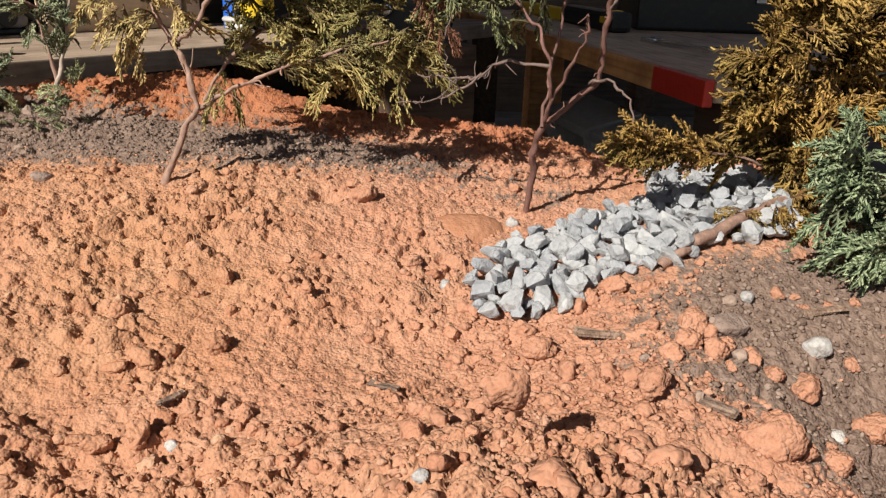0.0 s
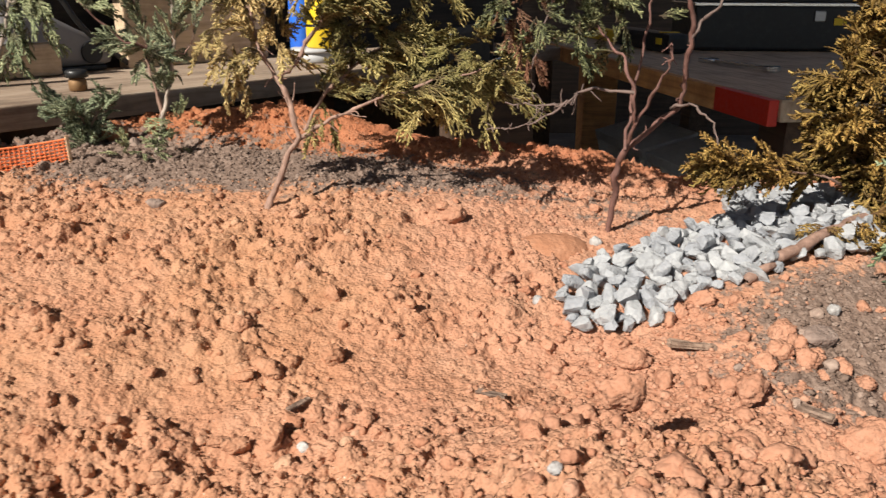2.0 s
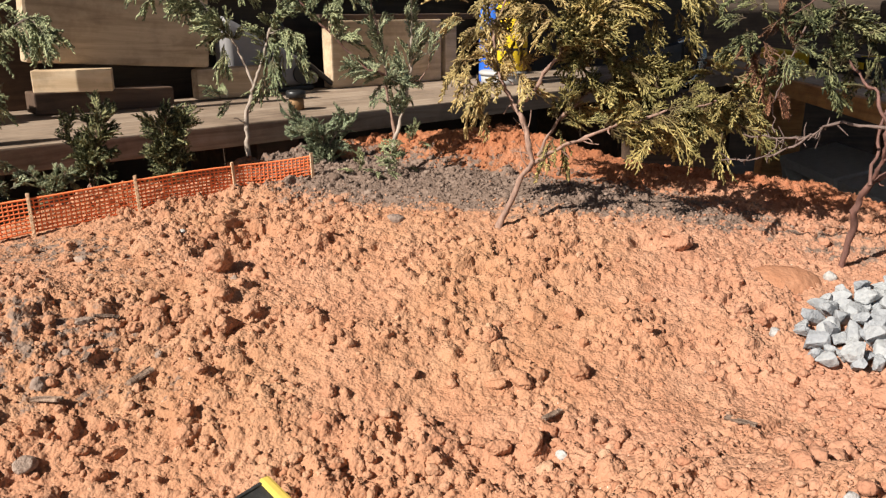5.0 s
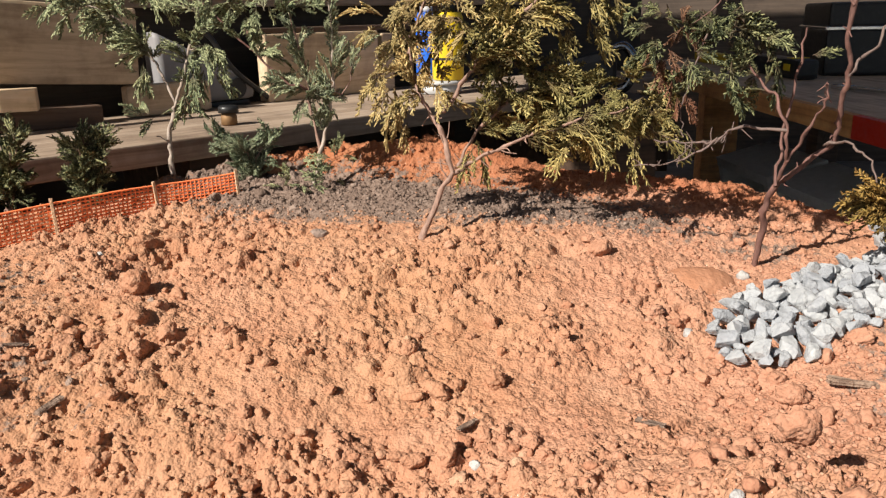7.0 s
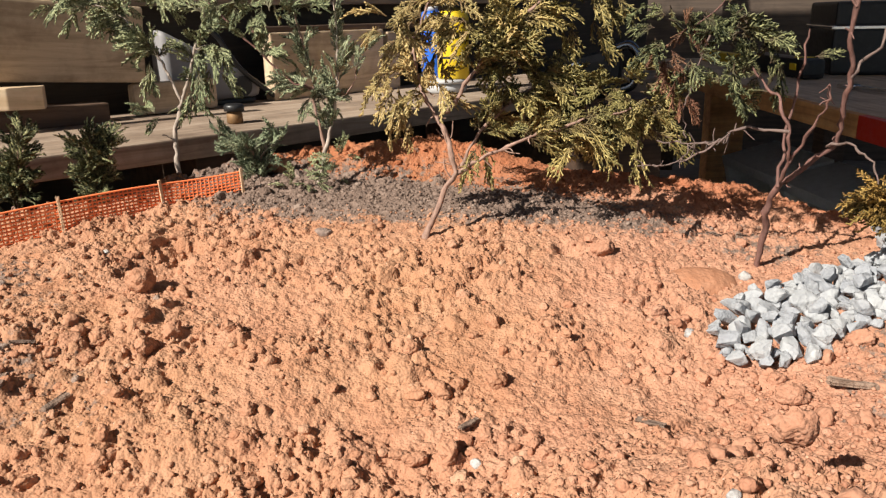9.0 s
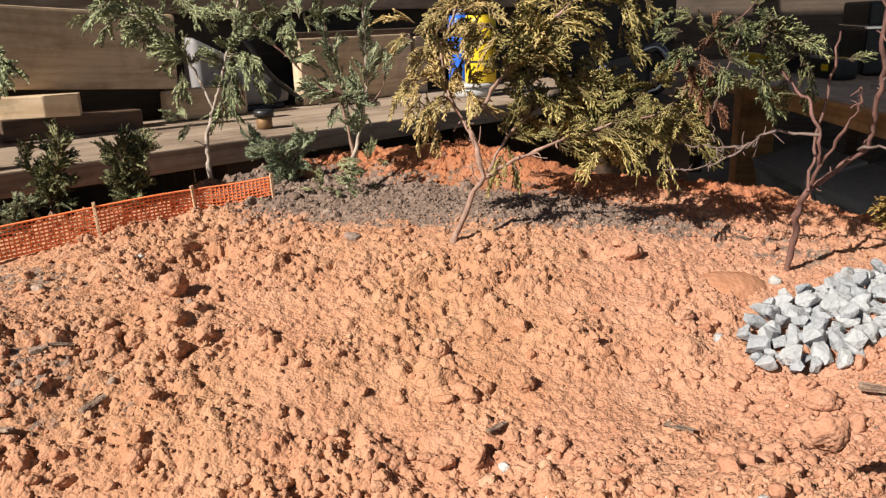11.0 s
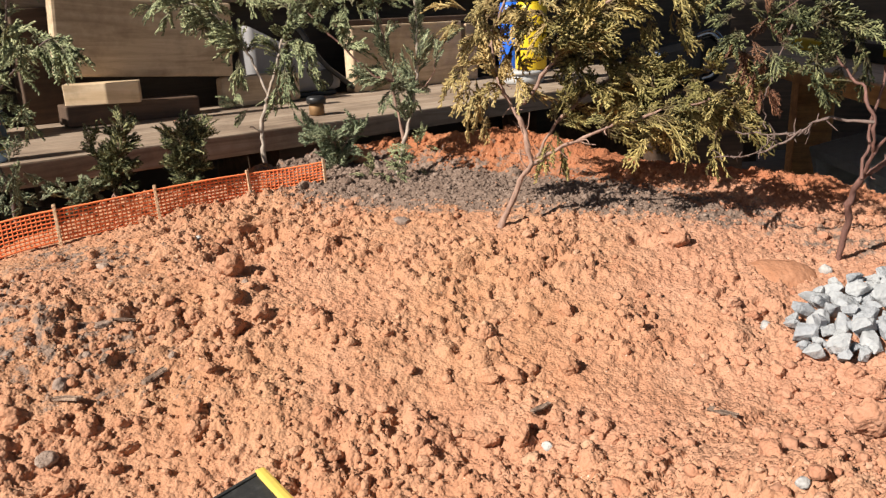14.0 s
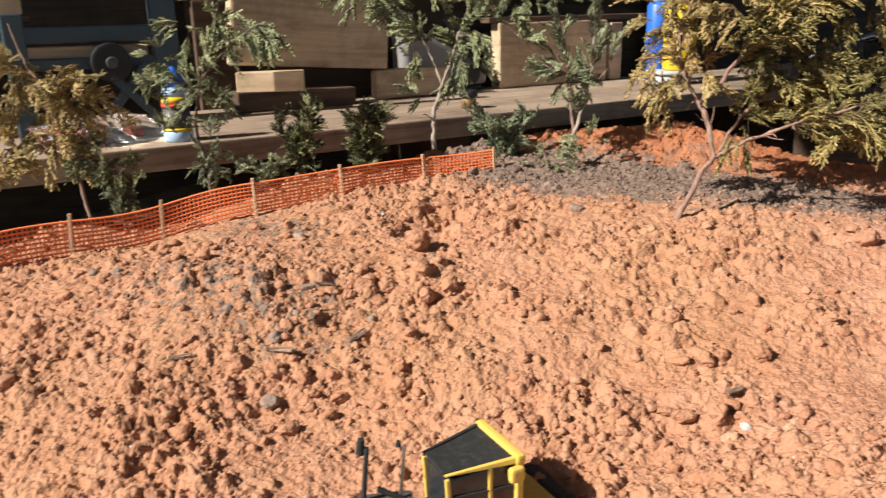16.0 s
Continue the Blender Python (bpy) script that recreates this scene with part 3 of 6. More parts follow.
def turn_matrices(r, n, flat=False):
    a = r.uniform(0, 2 * np.pi, n)
    tilt = r.normal(0, 0.25 if flat else 0.7, (n, 2))
    out = np.empty((n, 3, 3))
    for i in range(n):
        out[i] = np.array(Euler((tilt[i, 0], tilt[i, 1], a[i])).to_matrix())
    return out


def scatter(name, count, rmin, rmax, power, level, seed, region, label, density=None, sink=0.25, rough=0.24):
    """Loose crumbs of earth strewn over the heap as one mesh."""
    r = np.random.default_rng(seed)
    x0, x1, y0, y1 = region
    x, y = r.uniform(x0, x1, count * 3), r.uniform(y0, y1, count * 3)
    keep = (y < heap_edge(x) + 0.01) & (bell(x, y, 0.14, 0.47, 0.06, 0.045) < 0.35)
    if density is not None:
        keep &= r.uniform(size=len(x)) < density(x, y)
    x, y = x[keep][:count], y[keep][:count]
    n = len(x)
    size = rmin + (rmax - rmin) * r.uniform(size=n) ** power
    z = ground_z(x, y) + size * (0.55 - sink)
    shapes = [lump_shape(level, seed * 50 + k, rough, 4, 1.0) for k in range(16)]
    T = turn_matrices(r, n, True)
    soil = np.clip(soil_mask(x, y) + r.normal(0, 0.16, n) > 0.6, 0, 1)
    which = r.integers(0, len(shapes), n)
    V, F, S, W, D, base = [], [], [], [], [], 0
    for k, (v, f) in enumerate(shapes):
        idx = np.nonzero(which == k)[0]
        if not len(idx):
            continue
        vv = np.einsum("nij,vj->nvi", T[idx], v) * size[idx][:, None, None] + np.stack([x, y, z], -1)[idx][:, None]
        V.append(vv.reshape(-1, 3))
        F.append((f[None] + (np.arange(len(idx)) * len(v))[:, None, None] + base).reshape(-1, 3))
        S.append(np.repeat(soil[idx], len(v)))
        D.append(np.repeat(tan_dust(x[idx], y[idx]), len(v)))
        # Far clods get the ridge's painted shade and redder tint.
        W.append(np.repeat(smoothstep(0.66, 0.78, y[idx]), len(v)))
        base += len(idx) * len(v)
    mesh = mesh_from(name, np.vstack(V), np.vstack(F), True, soil=np.concatenate(S), ridge_red_shade=np.concatenate(W), tan=np.concatenate(D))
    tagged(obj(name, mesh, CLOD), label, "soil", kind="stuff")


VIEW = (-0.95, 0.45, 0.05, 0.95)
scatter("clay_grit", 9000, 0.0009, 0.0021, 2.0, 0, 3, VIEW, "fine grit of crumbled orange clay", lambda x, y: 0.08 + 0.7 * coarse(x, y) + 0.7 * soil_mask(x, y), sink=0.25, rough=0.3)
scatter("clay_crumbs", 2600, 0.0017, 0.0046, 2.0, 2, 4, VIEW, "loose crumbs of dry orange clay", coarse, 0.42, 0.26)
scatter("clay_clods", 230, 0.0042, 0.0085, 2.2, 3, 5, VIEW, "rough clods of dry orange clay", coarse, 0.50, 0.24)
scatter("clay_grit", 4200, 0.0009, 0.0028, 2.0, 1, 8, (0.02, 0.40, 0.10, 0.45), "loose grit of orange clay beside the grey soil", None, 0.2)
scatter("soil_crumbs", 2600, 0.0010, 0.0026, 2.2, 1, 9, (-0.62, 0.20, 0.55, 0.78), "crumbs of grey-brown soil round the twig trees", soil_mask, 0.25)


# ---- stones that stand out ----
def stone(name, x, y, size, mat, label, category, seed, turn=(0, 0, 0), level=4, rough=0.2, facets=5, group="", lift=0.35, flat=(1, 1, 1), soft=False):
    v, f = lump_shape(level, seed, rough, facets, 0.85 if soft else 0.2)
    v = v * np.array(flat) * size
    m = mesh_from(name, v, f, soft or facets < 4, tan=np.full(len(v), float(tan_dust(np.array(x), np.array(y)))))
    ob = obj(name, m, mat)
    ob.matrix_basis = pose(x, y, float(ground_z(x, y)) + lift * size * flat[2], *turn)
    return tagged(ob, label, category, group)


def crushed(seed):
    """An angular broken stone of about radius 1."""
    r = np.random.default_rng(seed)
    bm = bmesh.new()
    p = r.normal(size=(15, 3))
    p /= np.linalg.norm(p, axis=1)[:, None]
    p *= r.uniform(0.86, 1.08, (15, 1)) * r.uniform((1.0, 0.78, 0.62), (1.4, 1.0, 0.85))
    for q in p:
        bm.verts.new(q)
    out = bmesh.ops.convex_hull(bm, input=bm.verts[:])
    junk = list({g for g in out["geom_interior"] + out["geom_unused"] if isinstance(g, bmesh.types.BMVert)})
    bmesh.ops.delete(bm, geom=junk, context="VERTS")
    bmesh.ops.bevel(bm, geom=bm.edges[:], offset=0.075, segments=2, clamp_overlap=True, affect="EDGES", profile=0.5)
    mesh = bpy.data.meshes.new("gravel_stone")
    bm.to_mesh(mesh)
    bm.free()
    mesh.materials.append(GRAVEL)
    return mesh


STRIP = [(0.024, 0.439), (0.033, 0.413), (0.055, 0.406), (0.090, 0.411), (0.113, 0.433), (0.164, 0.447), (0.208, 0.470), (0.269, 0.480), (0.312, 0.579), (0.293, 0.625), (0.249, 0.636), (0.203, 0.640), (0.177, 0.566), (0.151, 0.548), (0.118, 0.555), (0.104, 0.523), (0.064, 0.513), (0.047, 0.495), (0.027, 0.468)]


def in_strip(x, y):
    hit = False
    for (a, b), (c, d) in zip(STRIP, STRIP[1:] + STRIP[:1]):
        if (b > y) != (d > y) and x < (c - a) * (y - b) / (d - b) + a:
            hit = not hit
    return hit


def gravel_bed():
    """Pale crushed stone dumped in a strip, one stone deep with a few on top."""
    r = np.random.default_rng(12)
    shapes = [crushed(700 + k) for k in range(14)]
    placed = []
    for size, tries, layer in ((0.0125, 60, 0.45), (0.0100, 1800, 0.50), (0.0074, 5000, 0.65), (0.0055, 4000, 0.8), (0.0085, 500, 1.5)):
        for _ in range(tries):
            x, y = r.uniform(0.01, 0.36), r.uniform(0.37, 0.65)
            if not in_strip(x, y):
                continue
            s = size * r.uniform(0.85, 1.15)
            gap = 0.66 if layer < 1 else 1.25
            if any((x - a) ** 2 + (y - b) ** 2 < (gap * (s + c)) ** 2 for a, b, c, q in placed if (q < 1) == (layer < 1)):
                continue
            placed.append((x, y, s, layer))
    for n, (x, y, s, layer) in enumerate(placed):
        ob = new("gravel_stone", shapes[n % len(shapes)])
        ob.matrix_basis = pose(x, y, float(heap_base(x, y)) + 0.004 + s * layer, *r.uniform(-35, 35, 2), r.uniform(0, 360)) @ Matrix.Diagonal((s, s, s, 1))
        tagged(ob, "pale grey angular crushed stone in the gravel strip", "gravel stone", "grey gravel strip on the clay")


gravel_bed()
stone("tan_pebble", 0.020, 0.545, 0.042, TAN_STONE, "smooth flat tan stone half buried in clay", "stone", 41, (10, -3, 12), 4, 0.06, 0, lift=-0.36, flat=(1.0, 0.75, 0.48))
SLOPE_ROCKS = (
    (-0.148, 0.436, 0.0087), (-0.161, 0.417, 0.0045), (-0.282, 0.372, 0.0048), (-0.275, 0.384, 0.0040), (-0.205, 0.390, 0.0074),
    (-0.164, 0.361, 0.0087), (-0.178, 0.351, 0.0103), (-0.193, 0.345, 0.0066), (-0.137, 0.364, 0.0087), (-0.140, 0.309, 0.0082),
    (-0.180, 0.282, 0.0068), (-0.193, 0.289, 0.0057), (-0.148, 0.325, 0.0039), (-0.217, 0.264, 0.0082), (-0.256, 0.255, 0.0049),
    (-0.225, 0.347, 0.0042), (-0.255, 0.343, 0.0059), (-0.121, 0.268, 0.0043), (-0.089, 0.423, 0.0049), (-0.104, 0.300, 0.0057),
    (-0.080, 0.447, 0.0056), (-0.097, 0.290, 0.0048), (-0.159, 0.286, 0.0080), (-0.271, 0.532, 0.0055), (-0.060, 0.569, 0.0120),
    (-0.072, 0.586, 0.0071), (0.074, 0.622, 0.0059), (-0.455, 0.770, 0.0170),
)
NEAR_ROCKS = (
    (0.030, 0.221, 0.0120), (0.175, 0.271, 0.0150), (0.224, 0.334, 0.0122), (0.165, 0.377, 0.0111), (0.155, 0.354, 0.0096),
    (0.170, 0.346, 0.0092), (0.142, 0.343, 0.0083), (0.118, 0.296, 0.0110), (0.095, 0.320, 0.0066), (0.194, 0.349, 0.0082),
    (0.204, 0.338, 0.0070), (0.065, 0.367, 0.0106), (0.061, 0.391, 0.0076), (0.028, 0.371, 0.0055), (0.017, 0.379, 0.0060),
    (0.138, 0.375, 0.0072), (0.122, 0.255, 0.0093), (0.158, 0.249, 0.0093), (0.223, 0.285, 0.0097), (0.197, 0.275, 0.0075),
    (0.268, 0.327, 0.0120), (0.266, 0.363, 0.0062), (0.051, 0.231, 0.0060), (0.062, 0.222, 0.0042), (0.268, 0.407, 0.0052),
    (0.124, 0.424, 0.0089), (0.104, 0.421, 0.0110), (0.012, 0.400, 0.0073),
)
LEFT_ROCKS = (
    (-0.456, 0.439, 0.0140), (-0.432, 0.395, 0.0120), (-0.411, 0.361, 0.0105), (-0.400, 0.385, 0.0098), (-0.354, 0.389, 0.0066),
    (-0.457, 0.371, 0.0100), (-0.472, 0.356, 0.0104), (-0.399, 0.326, 0.0068), (-0.322, 0.357, 0.0057), (-0.496, 0.340, 0.0084),
    (-0.479, 0.344, 0.0073), (-0.452, 0.348, 0.0077), (-0.392, 0.271, 0.0051), (-0.385, 0.253, 0.0079), (-0.368, 0.250, 0.0065),
    (-0.304, 0.308, 0.0070), (-0.353, 0.297, 0.0046), (-0.336, 0.287, 0.0031), (-0.330, 0.298, 0.0037), (-0.375, 0.304, 0.0048),
    (-0.401, 0.304, 0.0062), (-0.426, 0.235, 0.0072), (-0.603, 0.428, 0.0070), (-0.620, 0.455, 0.0080), (-0.488, 0.238, 0.0080),
    (-0.442, 0.190, 0.0085), (-0.570, 0.235, 0.0070), (-0.505, 0.540, 0.0150), (-0.482, 0.562, 0.0100), (-0.500, 0.512, 0.0100),
)


def clay_rocks():
    r = np.random.default_rng(77)
    proud = {(-0.456, 0.439): 0.70, (0.030, 0.221): 1.25, (-0.180, 0.282): 0.6}
    for spots, where in ((SLOPE_ROCKS, "pressed into the clay slope"), (NEAR_ROCKS, "beside grey soil and gravel"), (LEFT_ROCKS, "in loose crumbs and dark soil")):
        for x, y, s in spots:
            size = "large " if s > 0.0100 else "small " if s < 0.0055 else ""
            tall = 1.45 if (x, y) == (0.030, 0.221) else 1.1 if (x, y) in proud else r.uniform(0.80, 1.1)
            stone("clay_rock", x, y, 0.93 * s, CLAY_ROCK, f"{size}rough orange clay rock {where}", "rock", int(1e4 * (x + 1)), (r.uniform(-18, 18), r.uniform(-18, 18), r.uniform(0, 360)), 4, 0.17, 7, "orange clay rocks", proud.get((x, y), 0.18 if x < -0.3 else 0.34), (1.05, 0.95, tall), True)


clay_rocks()


def strew(count, rmin, rmax, seed, region, density, where):
    """Single loose clods, a few shapes shared between them."""
    r = np.random.default_rng(seed)
    x0, x1, y0, y1 = region
    shapes = []
    for k in range(14):
        v, f = lump_shape(3, seed * 50 + k, 0.24, 4, 1.0)
        mesh = mesh_from("clay_clod", 0.005 * v, f, True, tan=np.full(len(v), 0.75 if x1 < 0 else 0.0))
        mesh.materials.append(CLAY_ROCK if k < 11 else GREY_ROCK)
        shapes.append(mesh)
    placed = 0
    while placed < count:
        x, y = r.uniform(x0, x1), r.uniform(y0, y1)
        if r.uniform() > density(x, y) or in_strip(x, y):
            continue
        q = rmin + (rmax - rmin) * r.uniform() ** 1.9
        dark = r.uniform() < float(soil_mask(np.array(x), np.array(y))) * 0.25
        ob = new("clay_clod", shapes[r.integers(11, 14) if dark else r.integers(0, 11)])
        ob.matrix_basis = pose(x, y, float(ground_z(x, y)) + 0.15 * q, *r.uniform(-30, 30, 2), r.uniform(0, 360)) @ Matrix.Diagonal((200 * q, 200 * q, 200 * q, 1))
        tagged(ob, f"small {'grey-brown soil' if dark else 'rough orange clay'} clod {where}", "clod", "loose clods on the heap")
        placed += 1


strew(150, 0.0034, 0.0082, 6, (-0.02, 0.36, 0.12, 0.45), lambda x, y: 0.9 - 0.6 * float(bell(x, y, 0.27, 0.38, 0.07, 0.06)), "beside the grey soil patch")
strew(140, 0.0032, 0.0072, 7, (-0.78, -0.40, 0.17, 0.46), lambda x, y: 1 - 0.85 * float(bell(x, y, -0.66, 0.45, 0.12, 0.06)), "in loose crumbs below the net fence")
for n, (x, y, s, lab) in enumerate((
    (-0.335, 0.575, 0.014, "grey-brown stone on dark soil by the twig tree"),
    (0.189, 0.376, 0.021, "flat grey-brown stone among clay lumps"),
    (-0.520, 0.335, 0.012, "dark grey stone on the clay slope"),
    (-0.470, 0.205, 0.013, "grey stone in loose soil"),
    (-0.590, 0.430, 0.011, "small dark grey stone near the net fence"),
)):
    stone("grey_stone", x, y, 0.65 * s, GREY_ROCK, lab, "stone", 150 + n, (0, 6, 40 * n), 4, 0.15, 6, "grey stones", 0.3, (1.1, 1, 0.7))
for n, (x, y, s, lab) in enumerate((
    (0.242, 0.365, 0.0080, "white quartz pebble on grey soil"),
    (0.210, 0.404, 0.0050, "small white quartz chip"),
    (0.238, 0.313, 0.0047, "pale quartz pebble between clay lumps"),
    (-0.140, 0.281, 0.0036, "tiny white quartz chip in clay"),
    (-0.007, 0.173, 0.0036, "white quartz pebble on the near rise"),
    (-0.533, 0.506, 0.0050, "white quartz chip below the net fence"),
    (0.008, 0.456, 0.0050, "white pebble beside the gravel strip"),
    (0.066, 0.552, 0.0058, "pale stone beside the flat tan stone"),
)):
    stone("quartz_pebble", x, y, s, QUARTZ, lab, "pebble", 180 + n, (0, 0, 50 * n), 3, 0.15, 8, "white quartz pebbles", 0.4)


def bark_chip(x, y, length, turn, label, seed):
    r = np.random.default_rng(seed)
    bm = box((length, length * 0.24, length * 0.10), bev=length * 0.03)
    bmesh.ops.subdivide_edges(bm, edges=bm.edges[:], cuts=1)
    for v in bm.verts:
        v.co += Vector(r.normal(0, length * 0.018, 3))
    ob = part("wood_chip", bm, DEAD_WOOD)
    ob.matrix_basis = pose(x, y, float(ground_z(x, y)) + length * 0.09, r.uniform(-12, 12), r.uniform(-10, 10), turn)
    tagged(ob, label, "wood chip", "bark and wood chips on the clay")


for n, (x, y, l, a, lab) in enumerate((
    (-0.447, 0.300, 0.024, 75, "upright-lying weathered bark chip on clay"),
    (-0.490, 0.300, 0.020, 110, "dark splinter of wood on soil"),
    (-0.492, 0.256, 0.025, -8, "pale thin splinter lying on clay"),
    (-0.505, 0.345, 0.018, 30, "dark bark flake on the slope"),
    (0.105, 0.372, 0.032, 5, "grey wood splinter below the gravel"),
    (0.150, 0.290, 0.026, -30, "dark bark flake between clay rocks"),
    (-0.150, 0.315, 0.018, 60, "small bark flake beside a clay rock"),
    (-0.560, 0.215, 0.021, 40, "broken dark bark flake in loose crumbs"),
    (0.262, 0.400, 0.030, 10, "grey bark strip under the cedar twigs"),
    (-0.030, 0.330, 0.020, -25, "thin wood splinter in the crumbs"),
)):
    bark_chip(x, y, l, a, lab, 300 + n)


# ---- cedar twigs planted as trees ----
def frond_template(seed, fan=1.0):
    """A flat cedar spray of length 1 along +x: a midrib with curved shoots, each feathered with short blunt scale leaves, as arrays of vertices and quads."""
    r = np.random.default_rng(seed)
    V, F, base = [], [], 0

    def shoot(p0, d, n, length, rad, segs, curl, blunt=0.55):
        nonlocal base
        t = np.linspace(0, 1, segs + 1)
        side = np.cross(n, d)
        line = p0 + length * (t[:, None] * d + (curl * t**2)[:, None] * side + (0.16 * r.normal() * t**2)[:, None] * n)
        rr = rad * (1 - 0.15 * t)
        rr[-1] = rad * blunt
        v, f = tube_arrays(line, rr, 3)
        V.append(v)
        F.append(f + base)
        base += len(v)
        return line

    def lobes(line, n, a, b, step, size):
        """Short leaves, alternately left and right of a shoot."""
        seg = np.linalg.norm(np.diff(line, axis=0), axis=1)
        run = np.concatenate([[0], np.cumsum(seg)])
        for j, q in enumerate(np.arange(a * run[-1], b * run[-1], step)):
            p = np.array([np.interp(q, run, line[:, k]) for k in range(3)])
            k = min(int(np.searchsorted(run, q)), len(line) - 1)
            d = line[k] - line[k - 1]
            head = math.atan2(d[1], d[0]) + (1 if j % 2 else -1) * radians(r.uniform(26, 46))
            d = np.array([math.cos(head), math.sin(head), r.normal(0, 0.22)])
            shoot(p, d, n, size * r.uniform(0.75, 1.3) * (1.15 - 0.5 * q / run[-1]), 0.027, 1, 0.0, 0.7)

    up = np.array([0, 0, 1.0])
    mid = shoot(np.zeros(3), np.array([1.0, 0, 0]), up, 1.0, 0.024, 6, r.normal(0, 0.3))
    lobes(mid, up, 0.55, 1.0, 0.075, 0.11)
    count = 9
    for k in range(count):
        s = 0.06 + 0.80 * k / count
        p = np.array([np.interp(s * 6, np.arange(7), mid[:, a]) for a in range(3)])
        sign = 1 if k % 2 else -1
        ang = radians(r.uniform(32, 54)) * sign
        d = np.array([math.cos(ang), math.sin(ang), r.normal(0, 0.16)])
        d /= np.linalg.norm(d)
        ln = fan * (0.40 * (1 - s) ** 0.6 + 0.15) * r.uniform(0.75, 1.25)
        n = np.array([r.normal(0, 0.15), r.normal(0, 0.15), 1.0])
        line = shoot(p, d, n, ln, 0.025, 3, -sign * r.uniform(0.15, 0.6))
        lobes(line, n, 0.12, 0.98, 0.058, 0.115)
    return np.vstack(V), np.vstack(F)


FRONDS = [frond_template(900 + k, f) for k, f in enumerate((1.0, 0.85, 1.15, 0.75, 1.0))]


class Crown:
    """Gathers the sprays of one tree into one mesh."""
    def __init__(self, seed):
        self.r, self.V, self.F, self.T, self.base = np.random.default_rng(seed), [], [], [], 0

    def spray(self, at, ahead, length, droop=0.15):
        r = self.r
        v, f = FRONDS[r.integers(len(FRONDS))]
        x = np.asarray(ahead, float)
        x = x / (np.linalg.norm(x) + 1e-9)
        n = r.normal(size=3) * np.array([0.8, 0.8, 0.5]) + np.array([0, -0.5, 0.35])
        y = np.cross(n, x)
        y /= np.linalg.norm(y) + 1e-9
        M = np.stack([x, y, np.cross(x, y)], -1)
        w = v.copy()
        w[:, 2] -= r.uniform(0.0, 0.30) * w[:, 0] ** 2
        w = (w * 0.88 * length) @ M.T
        w[:, 2] -= 0.45 * droop * length * v[:, 0] ** 2
        self.V.append(w + np.asarray(at))
        self.F.append(f + self.base)
        # 0 at the base, where brown and painted shade go, 1 at the tips.
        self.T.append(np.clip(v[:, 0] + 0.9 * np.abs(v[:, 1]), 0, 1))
        self.base += len(v)

    def along(self, line, a, b, count, length, toward=(0, 0, 0), spread=0.8, droop=0.25):
        """Sprays that leave a limb between its fractions a and b."""
        p = np.asarray(line)
        d = np.gradient(p, axis=0)
        for k in range(count):
            i = int((a + (b - a) * (k + self.r.uniform()) / count) * (len(p) - 1))
            ahead = d[i] / (np.linalg.norm(d[i]) + 1e-9) * 0.7 + np.asarray(toward) + spread * self.r.normal(size=3) * np.array([1, 0.8, 0.7])
            self.spray(p[i], ahead, length * self.r.uniform(0.6, 1.25), droop)

    def cloud(self, centre, size, count, length, toward=(0, 0, 0), spread=0.7, droop=0.25):
        """A tuft of sprays round a place."""
        for _ in range(max(3, int(0.72 * count))):
            o = self.r.normal(size=3) * 0.5
            self.spray(np.asarray(centre) + o * np.asarray(size), np.asarray(toward) + 0.6 * o + spread * self.r.normal(size=3), length * self.r.uniform(0.6, 1.25), droop)

    def done(self, mat, parent, name="foliage", label=""):
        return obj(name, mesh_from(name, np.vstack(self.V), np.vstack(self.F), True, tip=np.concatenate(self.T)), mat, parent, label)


def limb(points, r0, r1, parent, mat, seed, name="branch", wob=0.0015, sides=9):
    """A tapered, slightly knotty limb; returns its line of points."""
    r = np.random.default_rng(seed)
    n = max(8, 5 * len(points))
    line = smooth_line(points, n)
    jig = r.normal(0, wob, (n, 3))
    jig[0] = 0
    line = line + (jig + np.roll(jig, 1, 0)) / 2
    t = np.linspace(0, 1, n)
    rad = 0.66 * (r0 + (r1 - r0) * t**0.8) * (1 + 0.15 * r.normal(size=n))
    v, f = tube_arrays(line, rad, sides, 0.11, r)
    obj(name, mesh_from(name, v, f, True), mat, parent)
    return line


def twiglets(line, a, b, count, length, parent, mat, seed, rad=0.0009):
    """Short bare side shoots, joined into one part."""
    r = np.random.default_rng(seed)
    V, F, base = [], [], 0
    for _ in range(count):
        i = int(r.uniform(a, b) * (len(line) - 1))
        d = r.normal(size=3)
        d /= np.linalg.norm(d)
        ln = length * r.uniform(0.5, 1.3)
        pts = [line[i], line[i] + d * ln * 0.5 + r.normal(0, ln * 0.1, 3), line[i] + d * ln + r.normal(0, ln * 0.2, 3)]
        v, f = tube_arrays(smooth_line(pts, 5), np.linspace(rad, rad * 0.5, 5), 5)
        V.append(v)
        F.append(f + base)
        base += len(v)
    tagged(obj("side_shoot", mesh_from("side_shoot", np.vstack(V), np.vstack(F), True), mat, parent), kind="stuff")


GOLD_TUFTS = ((-0.262, 0.60, 0.262), (-0.262, 0.60, 0.222), (-0.258, 0.60, 0.190), (-0.238, 0.60, 0.282), (-0.232, 0.60, 0.245), (-0.226, 0.60, 0.216), (-0.205, 0.60, 0.276), (-0.190, 0.61, 0.250))


